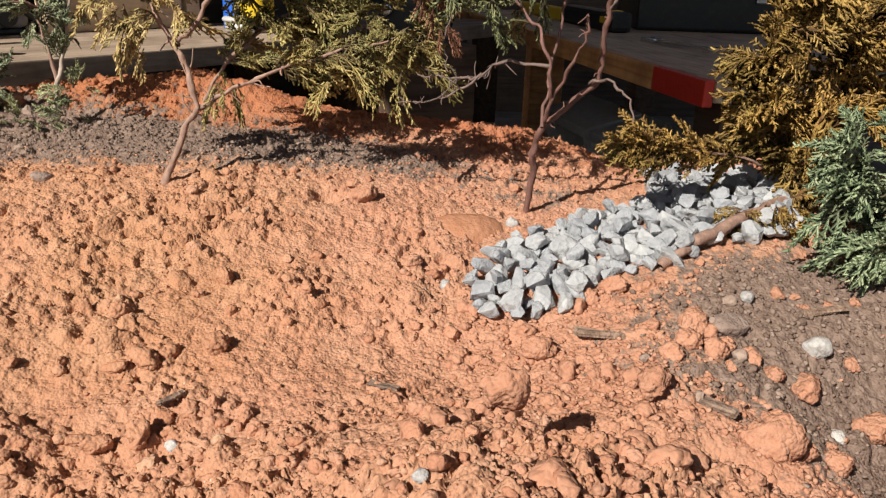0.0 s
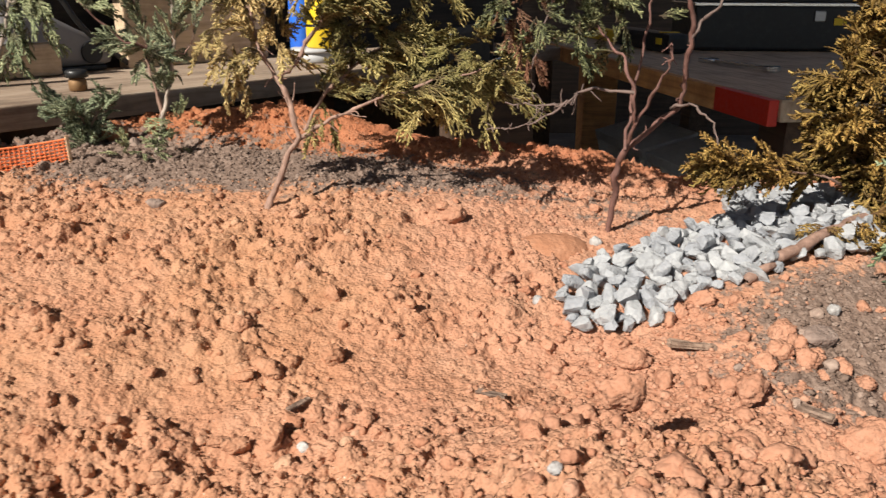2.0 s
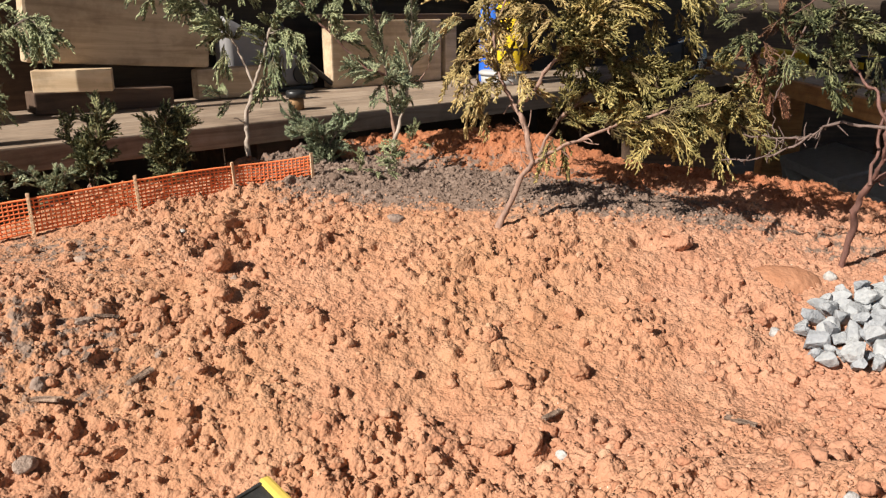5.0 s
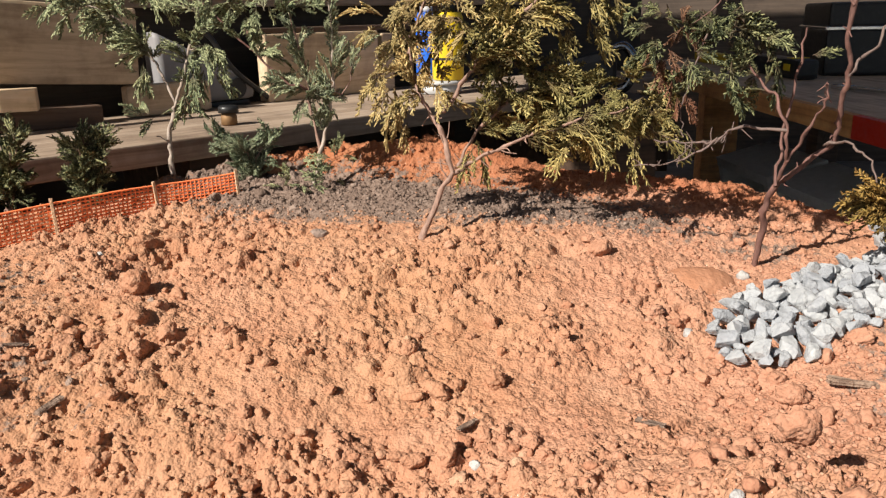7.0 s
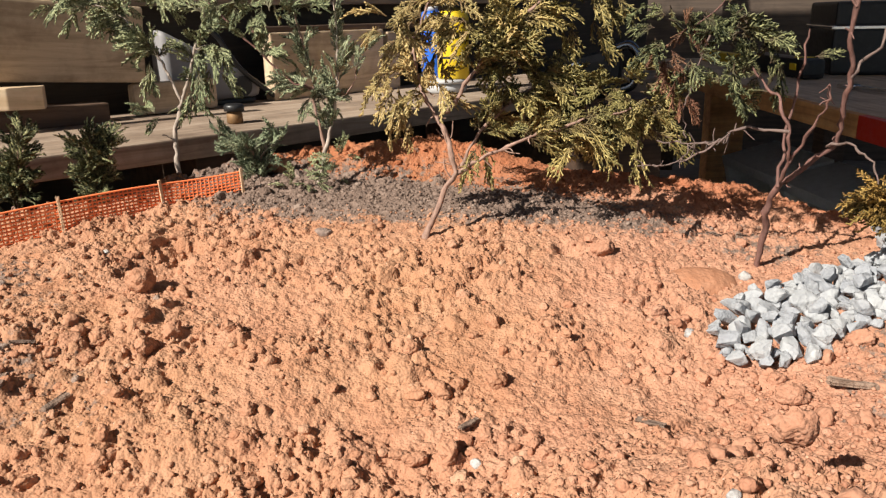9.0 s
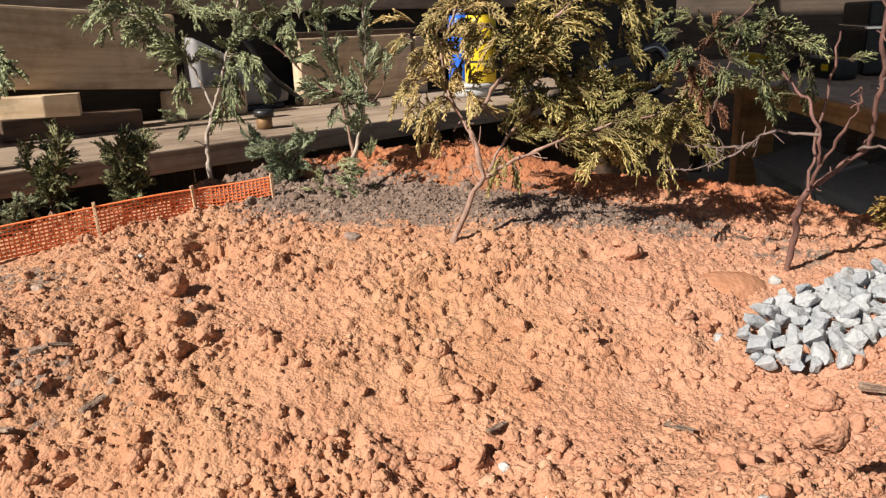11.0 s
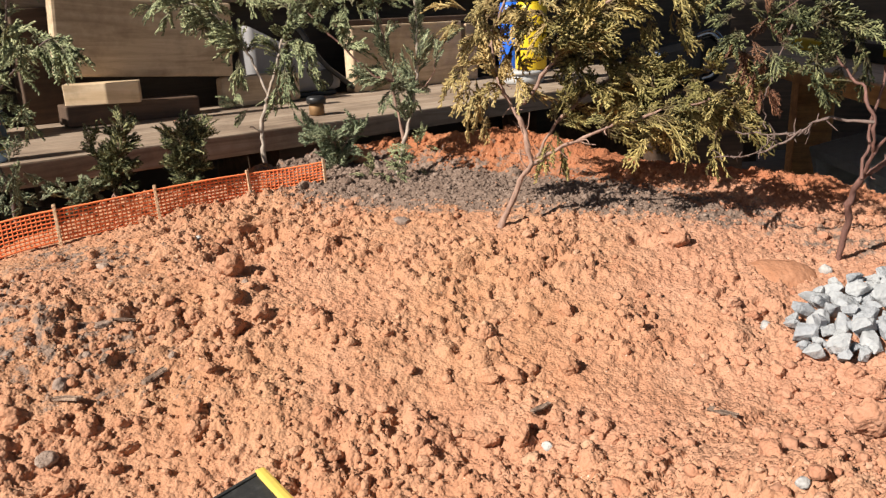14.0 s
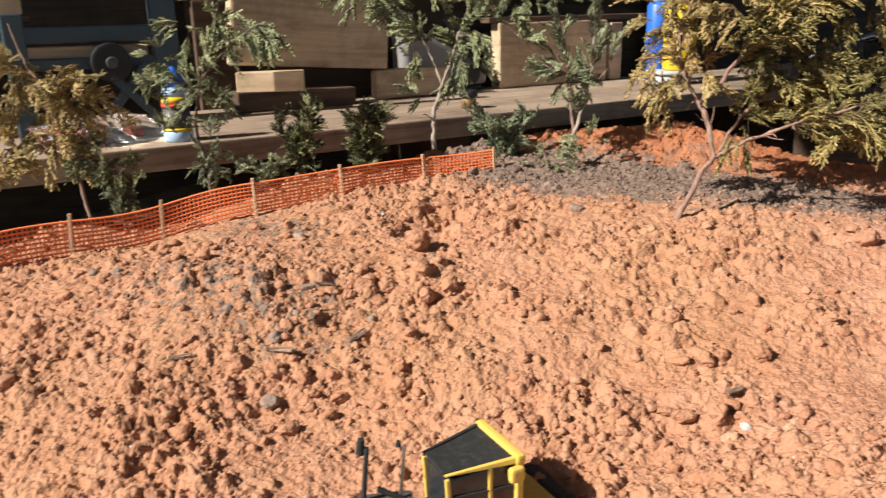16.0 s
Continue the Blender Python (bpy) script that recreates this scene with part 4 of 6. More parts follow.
def tree_golden():
    t = thing("cedar_twig_tree", "golden-olive cedar twig planted as a forked tree in grey soil", "tree", group="cedar twigs planted as trees")
    trunk = limb([(-0.232, 0.573, 0.060), (-0.218, 0.578, 0.095), (-0.204, 0.583, 0.128), (-0.209, 0.589, 0.159), (-0.221, 0.594, 0.182), (-0.235, 0.599, 0.203), (-0.242, 0.604, 0.227), (-0.245, 0.610, 0.253), (-0.235, 0.615, 0.273), (-0.226, 0.620, 0.305), (-0.235, 0.62, 0.34)], 0.0050, 0.0014, t, BARK_GREY, 1, "trunk")
    right = limb([(-0.219, 0.594, 0.178), (-0.203, 0.603, 0.195), (-0.187, 0.607, 0.221), (-0.170, 0.610, 0.241), (-0.153, 0.613, 0.259), (-0.124, 0.617, 0.286), (-0.100, 0.62, 0.315)], 0.0038, 0.0016, t, BARK_GREY, 2)
    low = limb([(-0.205, 0.583, 0.124), (-0.188, 0.587, 0.137), (-0.158, 0.590, 0.149), (-0.127, 0.592, 0.164), (-0.103, 0.595, 0.172), (-0.065, 0.597, 0.182), (-0.034, 0.600, 0.189)], 0.0036, 0.0012, t, BARK_GREY, 3)
    back = limb([(-0.196, 0.588, 0.134), (-0.185, 0.61, 0.160), (-0.155, 0.635, 0.190), (-0.125, 0.65, 0.208), (-0.10, 0.655, 0.215)], 0.0030, 0.0012, t, BARK_GREY, 4)
    twiglets(trunk, 0.2, 0.7, 14, 0.018, t, BARK_GREY, 5)
    twiglets(low, 0.1, 0.6, 12, 0.016, t, BARK_GREY, 6)
    g = Crown(21)
    g.along(trunk, 0.50, 0.98, 34, 0.038, (-0.15, -0.15, 0.0), 0.55, 0.55)
    g.along(right, 0.30, 0.75, 12, 0.034, (-0.1, -0.2, -0.1), 0.5, 0.5)
    for q in GOLD_TUFTS:
        g.cloud(q, (0.020, 0.018, 0.024), 7, 0.034, (-0.15, -0.2, -0.3), 0.45, 0.5)
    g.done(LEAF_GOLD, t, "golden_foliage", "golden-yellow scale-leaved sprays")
    o = Crown(22)
    o.along(right, 0.35, 1.0, 34, 0.045, (0.35, 0, 0.05), 0.6, 0.35)
    o.along(low, 0.45, 1.0, 26, 0.042, (0.25, -0.1, -0.25), 0.6, 0.5)
    o.along(back, 0.3, 1.0, 40, 0.050, (0.3, 0.0, -0.05), 0.7, 0.35)
    for c in ((-0.197, 0.63, 0.275), (-0.153, 0.64, 0.265), (-0.109, 0.64, 0.275), (-0.075, 0.64, 0.290), (-0.15, 0.65, 0.222), (-0.115, 0.655, 0.205), (-0.085, 0.64, 0.192)):
        o.cloud(c, (0.03, 0.03, 0.025), 13, 0.042, (0.1, -0.15, -0.1), 0.6, 0.3)
    for c in ((-0.054, 0.61, 0.192), (-0.042, 0.605, 0.178), (-0.074, 0.605, 0.172), (-0.030, 0.61, 0.200), (-0.02, 0.61, 0.19)):
        o.cloud(c, (0.022, 0.02, 0.02), 10, 0.036, (0.15, -0.2, -0.35), 0.45, 0.5)
    for c in ((-0.176, 0.595, 0.160), (-0.095, 0.60, 0.164)):
        o.cloud(c, (0.012, 0.01, 0.012), 5, 0.030, (0.1, -0.1, -0.6), 0.35, 0.5)
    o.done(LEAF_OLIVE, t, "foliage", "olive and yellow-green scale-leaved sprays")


def tree_bare():
    t = thing("cedar_twig_tree", "crooked red-brown cedar twig, nearly bare, planted beside the gravel", "tree", group="cedar twigs planted as trees")
    trunk = limb([(0.080, 0.579, 0.045), (0.083, 0.571, 0.086), (0.081, 0.563, 0.108), (0.086, 0.555, 0.127), (0.103, 0.547, 0.145), (0.121, 0.540, 0.165), (0.124, 0.532, 0.185), (0.122, 0.524, 0.207), (0.122, 0.516, 0.229), (0.116, 0.508, 0.254), (0.118, 0.500, 0.29)], 0.0047, 0.0026, t, BARK_RED, 11, "trunk", 0.001)
    b1 = limb([(0.084, 0.555, 0.124), (0.087, 0.535, 0.150), (0.084, 0.525, 0.172), (0.076, 0.530, 0.198), (0.067, 0.542, 0.214), (0.050, 0.550, 0.232)], 0.0030, 0.0013, t, BARK_RED, 12)
    b1b = limb([(0.087, 0.533, 0.152), (0.100, 0.520, 0.185), (0.107, 0.512, 0.207), (0.104, 0.51, 0.218)], 0.0022, 0.0010, t, BARK_RED, 13)
    limb([(0.118, 0.540, 0.164), (0.127, 0.515, 0.170), (0.134, 0.49, 0.163), (0.140, 0.475, 0.146)], 0.0020, 0.0009, t, BARK_PALE, 14)
    b3 = limb([(0.084, 0.526, 0.178), (0.048, 0.538, 0.179), (0.031, 0.545, 0.168), (0.013, 0.552, 0.163), (-0.017, 0.560, 0.166)], 0.0022, 0.0010, t, BARK_PALE, 15)
    b3b = limb([(0.033, 0.543, 0.169), (0.004, 0.550, 0.149), (-0.034, 0.560, 0.141)], 0.0014, 0.0008, t, BARK_PALE, 16)
    b4 = limb([(0.122, 0.520, 0.218), (0.134, 0.515, 0.240), (0.150, 0.51, 0.270)], 0.0024, 0.0013, t, BARK_PALE, 17)
    dark = limb([(0.084, 0.545, 0.130), (0.088, 0.56, 0.170), (0.098, 0.57, 0.215), (0.10, 0.57, 0.26)], 0.0026, 0.0014, t, BARK_RED, 18)
    hang = limb([(0.020, 0.552, 0.255), (0.008, 0.556, 0.215), (0.004, 0.558, 0.190), (0.007, 0.556, 0.168)], 0.0012, 0.0007, t, BARK_PALE, 19)
    twiglets(b3, 0.2, 1.0, 26, 0.010, t, BARK_PALE, 20, 0.0007)
    twiglets(b3b, 0.2, 1.0, 14, 0.008, t, BARK_PALE, 21, 0.0006)
    twiglets(trunk, 0.3, 0.95, 10, 0.008, t, BARK_RED, 22, 0.0009)
    twiglets(b1b, 0.5, 1.0, 8, 0.008, t, BARK_RED, 23, 0.0007)
    c = Crown(31)
    c.along(b1, 0.75, 1.0, 6, 0.034, (-0.2, -0.2, 0.1), 0.6, 0.3)
    for p in ((0.005, 0.55, 0.243), (0.032, 0.55, 0.236), (0.050, 0.55, 0.252), (0.027, 0.55, 0.265), (0.065, 0.55, 0.228), (0.045, 0.55, 0.222), (-0.015, 0.56, 0.264), (0.010, 0.556, 0.272)):
        c.cloud(p, (0.022, 0.02, 0.018), 9, 0.032, (0.05, -0.2, -0.2), 0.6, 0.4)
    c.done(LEAF_GREEN, t, "foliage", "dull green scale-leaved sprays")
    d = Crown(32)
    for p in ((0.002, 0.556, 0.205), (-0.004, 0.558, 0.228), (-0.018, 0.56, 0.240), (0.0, 0.556, 0.26)):
        d.cloud(p, (0.010, 0.01, 0.014), 6, 0.022, (0.05, -0.1, -0.7), 0.4, 0.4)
    d.done(LEAF_BROWN, t, "dry_foliage", "withered brown sprays")
    limb([(0.117, 0.502, 0.275), (0.09, 0.52, 0.305), (0.045, 0.545, 0.298), (0.01, 0.553, 0.262)], 0.002, 0.0009, t, BARK_RED, 24)


def tree_tall():
    t = thing("cedar_twig_tree", "slim grey-green cedar twig planted behind the net fence", "tree", group="cedar twigs planted as trees")
    trunk = limb([(-0.573, 0.735, 0.080), (-0.576, 0.737, 0.120), (-0.576, 0.738, 0.137), (-0.567, 0.740, 0.168), (-0.562, 0.742, 0.185), (-0.551, 0.743, 0.208), (-0.543, 0.745, 0.234), (-0.531, 0.747, 0.266), (-0.521, 0.748, 0.297), (-0.511, 0.750, 0.340)], 0.0050, 0.0018, t, BARK_ASH, 41, "trunk", 0.0012)
    left = limb([(-0.564, 0.742, 0.180), (-0.577, 0.744, 0.208), (-0.586, 0.743, 0.228), (-0.596, 0.742, 0.246), (-0.612, 0.742, 0.264), (-0.638, 0.741, 0.286), (-0.672, 0.740, 0.300)], 0.0030, 0.0011, t, BARK_ASH, 42)
    limb([(-0.576, 0.738, 0.134), (-0.588, 0.734, 0.140)], 0.0020, 0.0010, t, BARK_ASH, 43)
    arm = limb([(-0.540, 0.745, 0.240), (-0.52, 0.74, 0.245), (-0.50, 0.735, 0.235)], 0.0015, 0.0008, t, BARK_ASH, 44)
    c = Crown(41)
    c.along(left, 0.35, 1.0, 26, 0.040, (-0.3, -0.1, -0.1), 0.6, 0.4)
    c.along(trunk, 0.62, 1.0, 22, 0.040, (0.05, -0.1, 0.1), 0.7, 0.4)
    c.along(arm, 0.2, 1.0, 8, 0.036, (0.15, -0.1, -0.5), 0.45, 0.5)
    for p in ((-0.682, 0.737, 0.300), (-0.660, 0.738, 0.292), (-0.625, 0.738, 0.300), (-0.585, 0.74, 0.305), (-0.67, 0.738, 0.315)):
        c.cloud(p, (0.024, 0.02, 0.018), 9, 0.036, (-0.1, -0.2, -0.15), 0.6, 0.4)
    for p in ((-0.527, 0.74, 0.222), (-0.514, 0.74, 0.214), (-0.541, 0.742, 0.192)):
        c.cloud(p, (0.012, 0.012, 0.016), 4, 0.034, (0.1, -0.1, -0.6), 0.4, 0.5)
    c.cloud((-0.600, 0.742, 0.222), (0.015, 0.01, 0.02), 8, 0.032, (-0.3, -0.1, -0.3), 0.4, 0.5)
    c.cloud((-0.588, 0.734, 0.160), (0.010, 0.01, 0.010), 6, 0.026, (-0.4, -0.1, -0.1), 0.4, 0.4)
    c.done(LEAF_FRESH, t, "foliage", "grey-green scale-leaved sprays")


def tree_thin():
    t = thing("cedar_twig_tree", "thin dark green cedar twig with upright shoots on dark soil", "tree", group="cedar twigs planted as trees")
    trunk = limb([(-0.396, 0.720, 0.066), (-0.385, 0.721, 0.098), (-0.377, 0.722, 0.128), (-0.368, 0.724, 0.161), (-0.362, 0.725, 0.193), (-0.359, 0.726, 0.221), (-0.359, 0.728, 0.252), (-0.360, 0.729, 0.294), (-0.363, 0.730, 0.335)], 0.0042, 0.0012, t, BARK_ASH, 51, "trunk", 0.0012)
    b1 = limb([(-0.378, 0.722, 0.125), (-0.387, 0.722, 0.171), (-0.389, 0.724, 0.202), (-0.395, 0.726, 0.227), (-0.403, 0.728, 0.258), (-0.411, 0.730, 0.305)], 0.0026, 0.0010, t, BARK_GREY, 52)
    b2 = limb([(-0.388, 0.722, 0.196), (-0.412, 0.715, 0.206), (-0.435, 0.710, 0.232), (-0.464, 0.705, 0.257), (-0.495, 0.700, 0.292)], 0.0024, 0.0013, t, BARK_RED, 53)
    b3 = limb([(-0.364, 0.726, 0.190), (-0.345, 0.730, 0.195), (-0.337, 0.730, 0.221), (-0.323, 0.730, 0.246)], 0.0013, 0.0007, t, BARK_GREY, 54)
    c = Crown(51)
    c.along(trunk, 0.30, 0.95, 24, 0.034, (0.05, -0.1, 0.45), 0.45, 0.1)
    c.along(b1, 0.1, 0.9, 16, 0.030, (-0.2, -0.1, 0.25), 0.45, 0.1)
    c.along(b3, 0.5, 1.0, 5, 0.026, (0.1, 0, 0.5), 0.3, 0.1)
    c.along(b2, 0.0, 0.3, 8, 0.030, (-0.3, -0.1, 0), 0.5, 0.3)
    for p in ((-0.415, 0.72, 0.197), (-0.395, 0.72, 0.187), (-0.369, 0.725, 0.180)):
        c.cloud(p, (0.012, 0.01, 0.010), 6, 0.030, (-0.1, -0.15, 0.1), 0.5, 0.2)
    c.done(LEAF_BLUE, t, "foliage", "blue-green scale-leaved sprays")
    g = Crown(52)
    g.along(b2, 0.5, 1.0, 12, 0.034, (0.1, -0.1, 0.2), 0.6, 0.3)
    for p in ((-0.459, 0.70, 0.287), (-0.433, 0.70, 0.287), (-0.408, 0.70, 0.283), (-0.48, 0.70, 0.30)):
        g.cloud(p, (0.020, 0.02, 0.014), 8, 0.034, (0.05, -0.2, -0.1), 0.6, 0.3)
    for p in ((-0.420, 0.708, 0.085), (-0.402, 0.705, 0.084), (-0.367, 0.715, 0.098), (-0.360, 0.715, 0.120), (-0.38, 0.71, 0.10)):
        g.cloud(p, (0.012, 0.008, 0.008), 6, 0.026, (0, -0.3, 0.1), 0.6, 0.2)
    g.done(LEAF_FRESH, t, "low_foliage", "mid-green scale-leaved sprays")


def shrub(x, y, height, width, seed, mat, label, lean=(0, 0)):
    z = float(heap_base(x, y))
    t = thing("cedar_sprig", label, "shrub", group="cedar sprigs planted as shrubs")
    c, r = Crown(seed), np.random.default_rng(seed)
    for k in range(5):
        a = r.uniform(-1, 1)
        top = (x + lean[0] + a * width * 0.7, y + lean[1] + r.uniform(-0.5, 0.5) * width * 0.6, z + height * r.uniform(0.65, 0.95))
        line = limb([(x + 0.004 * k - 0.008, y, z - 0.008), (x + lean[0] * 0.4 + a * width * 0.2, y, z + height * 0.4), top], 0.0020, 0.0008, t, BARK_GREY, seed + k)
        c.along(line, 0.12, 1.0, 20, min(0.030, height * 0.46), (0, -0.1, 0.25), 0.6, 0.1)
    c.done(mat, t)


def tree_left():
    t = thing("cedar_twig_tree", "dense grey-green cedar twig by the low end of the net fence", "tree", group="cedar twigs planted as trees")
    trunk = limb([(-0.806, 0.556, 0.045), (-0.814, 0.557, 0.099), (-0.822, 0.557, 0.126), (-0.823, 0.558, 0.153), (-0.806, 0.558, 0.207), (-0.785, 0.559, 0.251), (-0.768, 0.559, 0.294), (-0.758, 0.560, 0.34)], 0.0042, 0.0014, t, BARK_PALE, 61, "trunk")
    arm = limb([(-0.807, 0.56, 0.200), (-0.759, 0.56, 0.240), (-0.720, 0.56, 0.258), (-0.702, 0.56, 0.248)], 0.0020, 0.0008, t, BARK_PALE, 62)
    arm2 = limb([(-0.815, 0.56, 0.18), (-0.86, 0.56, 0.20), (-0.90, 0.56, 0.195)], 0.0018, 0.0008, t, BARK_PALE, 63)
    c = Crown(61)
    c.along(arm, 0.3, 1.0, 22, 0.040, (0.3, -0.1, -0.25), 0.5, 0.5)
    c.along(arm2, 0.2, 1.0, 20, 0.034, (-0.2, -0.1, -0.1), 0.6, 0.3)
    c.along(trunk, 0.5, 1.0, 30, 0.038, (0, -0.1, 0.1), 0.7, 0.3)
    for p in ((-0.865, 0.56, 0.222), (-0.890, 0.56, 0.180), (-0.811, 0.56, 0.255), (-0.755, 0.56, 0.258), (-0.845, 0.56, 0.142), (-0.812, 0.56, 0.187), (-0.775, 0.56, 0.195)):
        c.cloud(p, (0.022, 0.02, 0.02), 7, 0.034, (0, -0.15, -0.1), 0.6, 0.3)
    c.done(LEAF_FRESH, t, "foliage", "grey-green scale-leaved sprays")
    p = Crown(62)
    for q in ((-0.795, 0.55, 0.100), (-0.780, 0.55, 0.085), (-0.815, 0.55, 0.09), (-0.79, 0.55, 0.12)):
        p.cloud(q, (0.014, 0.01, 0.012), 6, 0.030, (0.1, -0.2, 0.1), 0.6, 0.2)
    p.done(LEAF_BLUE, t, "low_foliage", "pale grey-green sprays near the ground")


def tree_far_left():
    t = thing("cedar_twig_tree", "golden cedar twig leaning at the edge of the heap", "tree", group="cedar twigs planted as trees")
    trunk = limb([(-0.93, 0.47, 0.02), (-0.945, 0.47, 0.10), (-0.96, 0.47, 0.17), (-1.0, 0.47, 0.22), (-1.02, 0.47, 0.27)], 0.0040, 0.0014, t, BARK_GREY, 71, "trunk")
    c = Crown(71)
    for q in ((-0.984, 0.47, 0.197), (-0.936, 0.47, 0.198), (-0.915, 0.47, 0.176), (-0.963, 0.47, 0.163), (-1.028, 0.47, 0.140), (-0.961, 0.47, 0.128), (-1.060, 0.47, 0.112), (-1.055, 0.47, 0.174), (-1.020, 0.47, 0.212)):
        c.cloud(q, (0.026, 0.02, 0.018), 22, 0.042, (0.1, -0.15, -0.15), 0.6, 0.4)
    c.done(LEAF_GOLD, t, "foliage", "golden-brown scale-leaved sprays")
    d = Crown(72)
    for q in ((-0.890, 0.47, 0.104), (-0.920, 0.47, 0.115), (-0.872, 0.47, 0.095), (-0.862, 0.47, 0.070)):
        d.cloud(q, (0.018, 0.015, 0.012), 13, 0.034, (0.1, -0.1, -0.2), 0.6, 0.3)
    d.done(LEAF_GREEN, t, "dark_foliage", "dark green sprays")


def cedar_right():
    t = thing("cedar_branch", "large golden cedar branch leaning over the gravel strip", "cedar branch", group="cedar branches beside the gravel")
    stem = limb([(0.158, 0.441, 0.050), (0.185, 0.458, 0.060), (0.217, 0.478, 0.070), (0.255, 0.505, 0.078), (0.310, 0.550, 0.076), (0.36, 0.575, 0.075)], 0.0050, 0.0066, t, BARK_GREY, 81, "stem")
    for k, pts in enumerate((((0.205, 0.485, 0.050), (0.235, 0.465, 0.047), (0.275, 0.455, 0.040)), ((0.19, 0.475, 0.046), (0.225, 0.455, 0.043), (0.262, 0.435, 0.040)), ((0.25, 0.51, 0.062), (0.285, 0.495, 0.05), (0.30, 0.47, 0.035)))):
        limb(pts, 0.0018, 0.0009, t, DEAD_WOOD, 82 + k, "twig")
    plume = limb([(0.32, 0.56, 0.072), (0.282, 0.56, 0.114), (0.265, 0.56, 0.151), (0.268, 0.56, 0.205), (0.288, 0.56, 0.26)], 0.0036, 0.0014, t, BARK_GREY, 86)
    low = limb([(0.270, 0.55, 0.100), (0.225, 0.532, 0.115), (0.180, 0.515, 0.118), (0.150, 0.505, 0.126)], 0.0020, 0.0009, t, BARK_GREY, 87)
    back = limb([(0.34, 0.57, 0.075), (0.335, 0.575, 0.15), (0.34, 0.58, 0.22), (0.36, 0.58, 0.28)], 0.0036, 0.0016, t, BARK_GREY, 88)
    side = limb([(0.335, 0.575, 0.14), (0.39, 0.56, 0.18), (0.43, 0.55, 0.2)], 0.0022, 0.001, t, BARK_GREY, 89)
    c = Crown(81)
    c.along(plume, 0.10, 1.0, 100, 0.050, (0.0, -0.3, 0.0), 0.45, 0.55)
    c.along(low, 0.2, 1.0, 40, 0.040, (-0.35, -0.15, 0.05), 0.45, 0.2)
    c.along(back, 0.25, 1.0, 75, 0.058, (-0.05, -0.3, -0.1), 0.55, 0.55)
    c.along(side, 0.1, 1.0, 34, 0.054, (0.1, -0.3, -0.3), 0.55, 0.5)
    for q in ((0.296, 0.56, 0.206), (0.334, 0.56, 0.180), (0.318, 0.55, 0.142), (0.346, 0.56, 0.22), (0.284, 0.55, 0.141), (0.30, 0.55, 0.105)):
        c.cloud(q, (0.026, 0.02, 0.024), 13, 0.044, (-0.1, -0.25, -0.1), 0.6, 0.3)
    for q in ((0.279, 0.50, 0.079), (0.285, 0.48, 0.060), (0.225, 0.49, 0.070), (0.25, 0.5, 0.075)):
        c.cloud(q, (0.016, 0.014, 0.010), 7, 0.032, (0.05, -0.3, -0.3), 0.5, 0.4)
    c.done(LEAF_BRONZE, t, "golden_foliage", "brown-gold scale-leaved sprays")
    b = thing("cedar_branch", "blue-green cedar branch lying on the soil beside the golden one", "cedar branch", group="cedar branches beside the gravel")
    st = limb([(0.39, 0.45, 0.04), (0.35, 0.445, 0.07), (0.31, 0.44, 0.105), (0.285, 0.44, 0.135)], 0.0040, 0.0015, b, BARK_GREY, 91, "stem")
    st2 = limb([(0.37, 0.445, 0.065), (0.335, 0.43, 0.075), (0.305, 0.425, 0.075)], 0.0022, 0.001, b, BARK_GREY, 92)
    d = Crown(91)
    d.along(st, 0.2, 1.0, 46, 0.046, (-0.25, -0.2, -0.05), 0.45, 0.35)
    d.along(st2, 0.2, 1.0, 28, 0.042, (-0.2, -0.2, -0.1), 0.5, 0.3)
    for q in ((0.285, 0.44, 0.130), (0.305, 0.435, 0.112), (0.30, 0.435, 0.092), (0.325, 0.43, 0.078), (0.34, 0.43, 0.10), (0.33, 0.43, 0.14)):
        d.cloud(q, (0.018, 0.015, 0.016), 9, 0.040, (-0.2, -0.2, -0.15), 0.5, 0.4)
    d.done(LEAF_TEAL, b, "foliage", "blue-green scale-leaved sprays")


tree_golden()
tree_bare()
tree_tall()
tree_thin()
tree_left()
tree_far_left()
cedar_right()
shrub(-0.632, 0.645, 0.080, 0.042, 210, LEAF_GREEN, "small dark green cedar sprig behind the net fence")
shrub(-0.715, 0.618, 0.090, 0.055, 220, LEAF_GREEN, "bushy dark green cedar sprig behind the net fence")
shrub(-0.745, 0.585, 0.035, 0.040, 230, LEAF_BLUE, "low pale cedar sprig against the net fence")
shrub(-0.475, 0.745, 0.060, 0.085, 240, LEAF_BLUE, "low drooping green cedar sprig beside the net fence", (-0.02, 0))
shrub(-0.870, 0.47, 0.040, 0.030, 250, LEAF_BLUE, "low grey-green cedar sprig by the low end of the net fence")


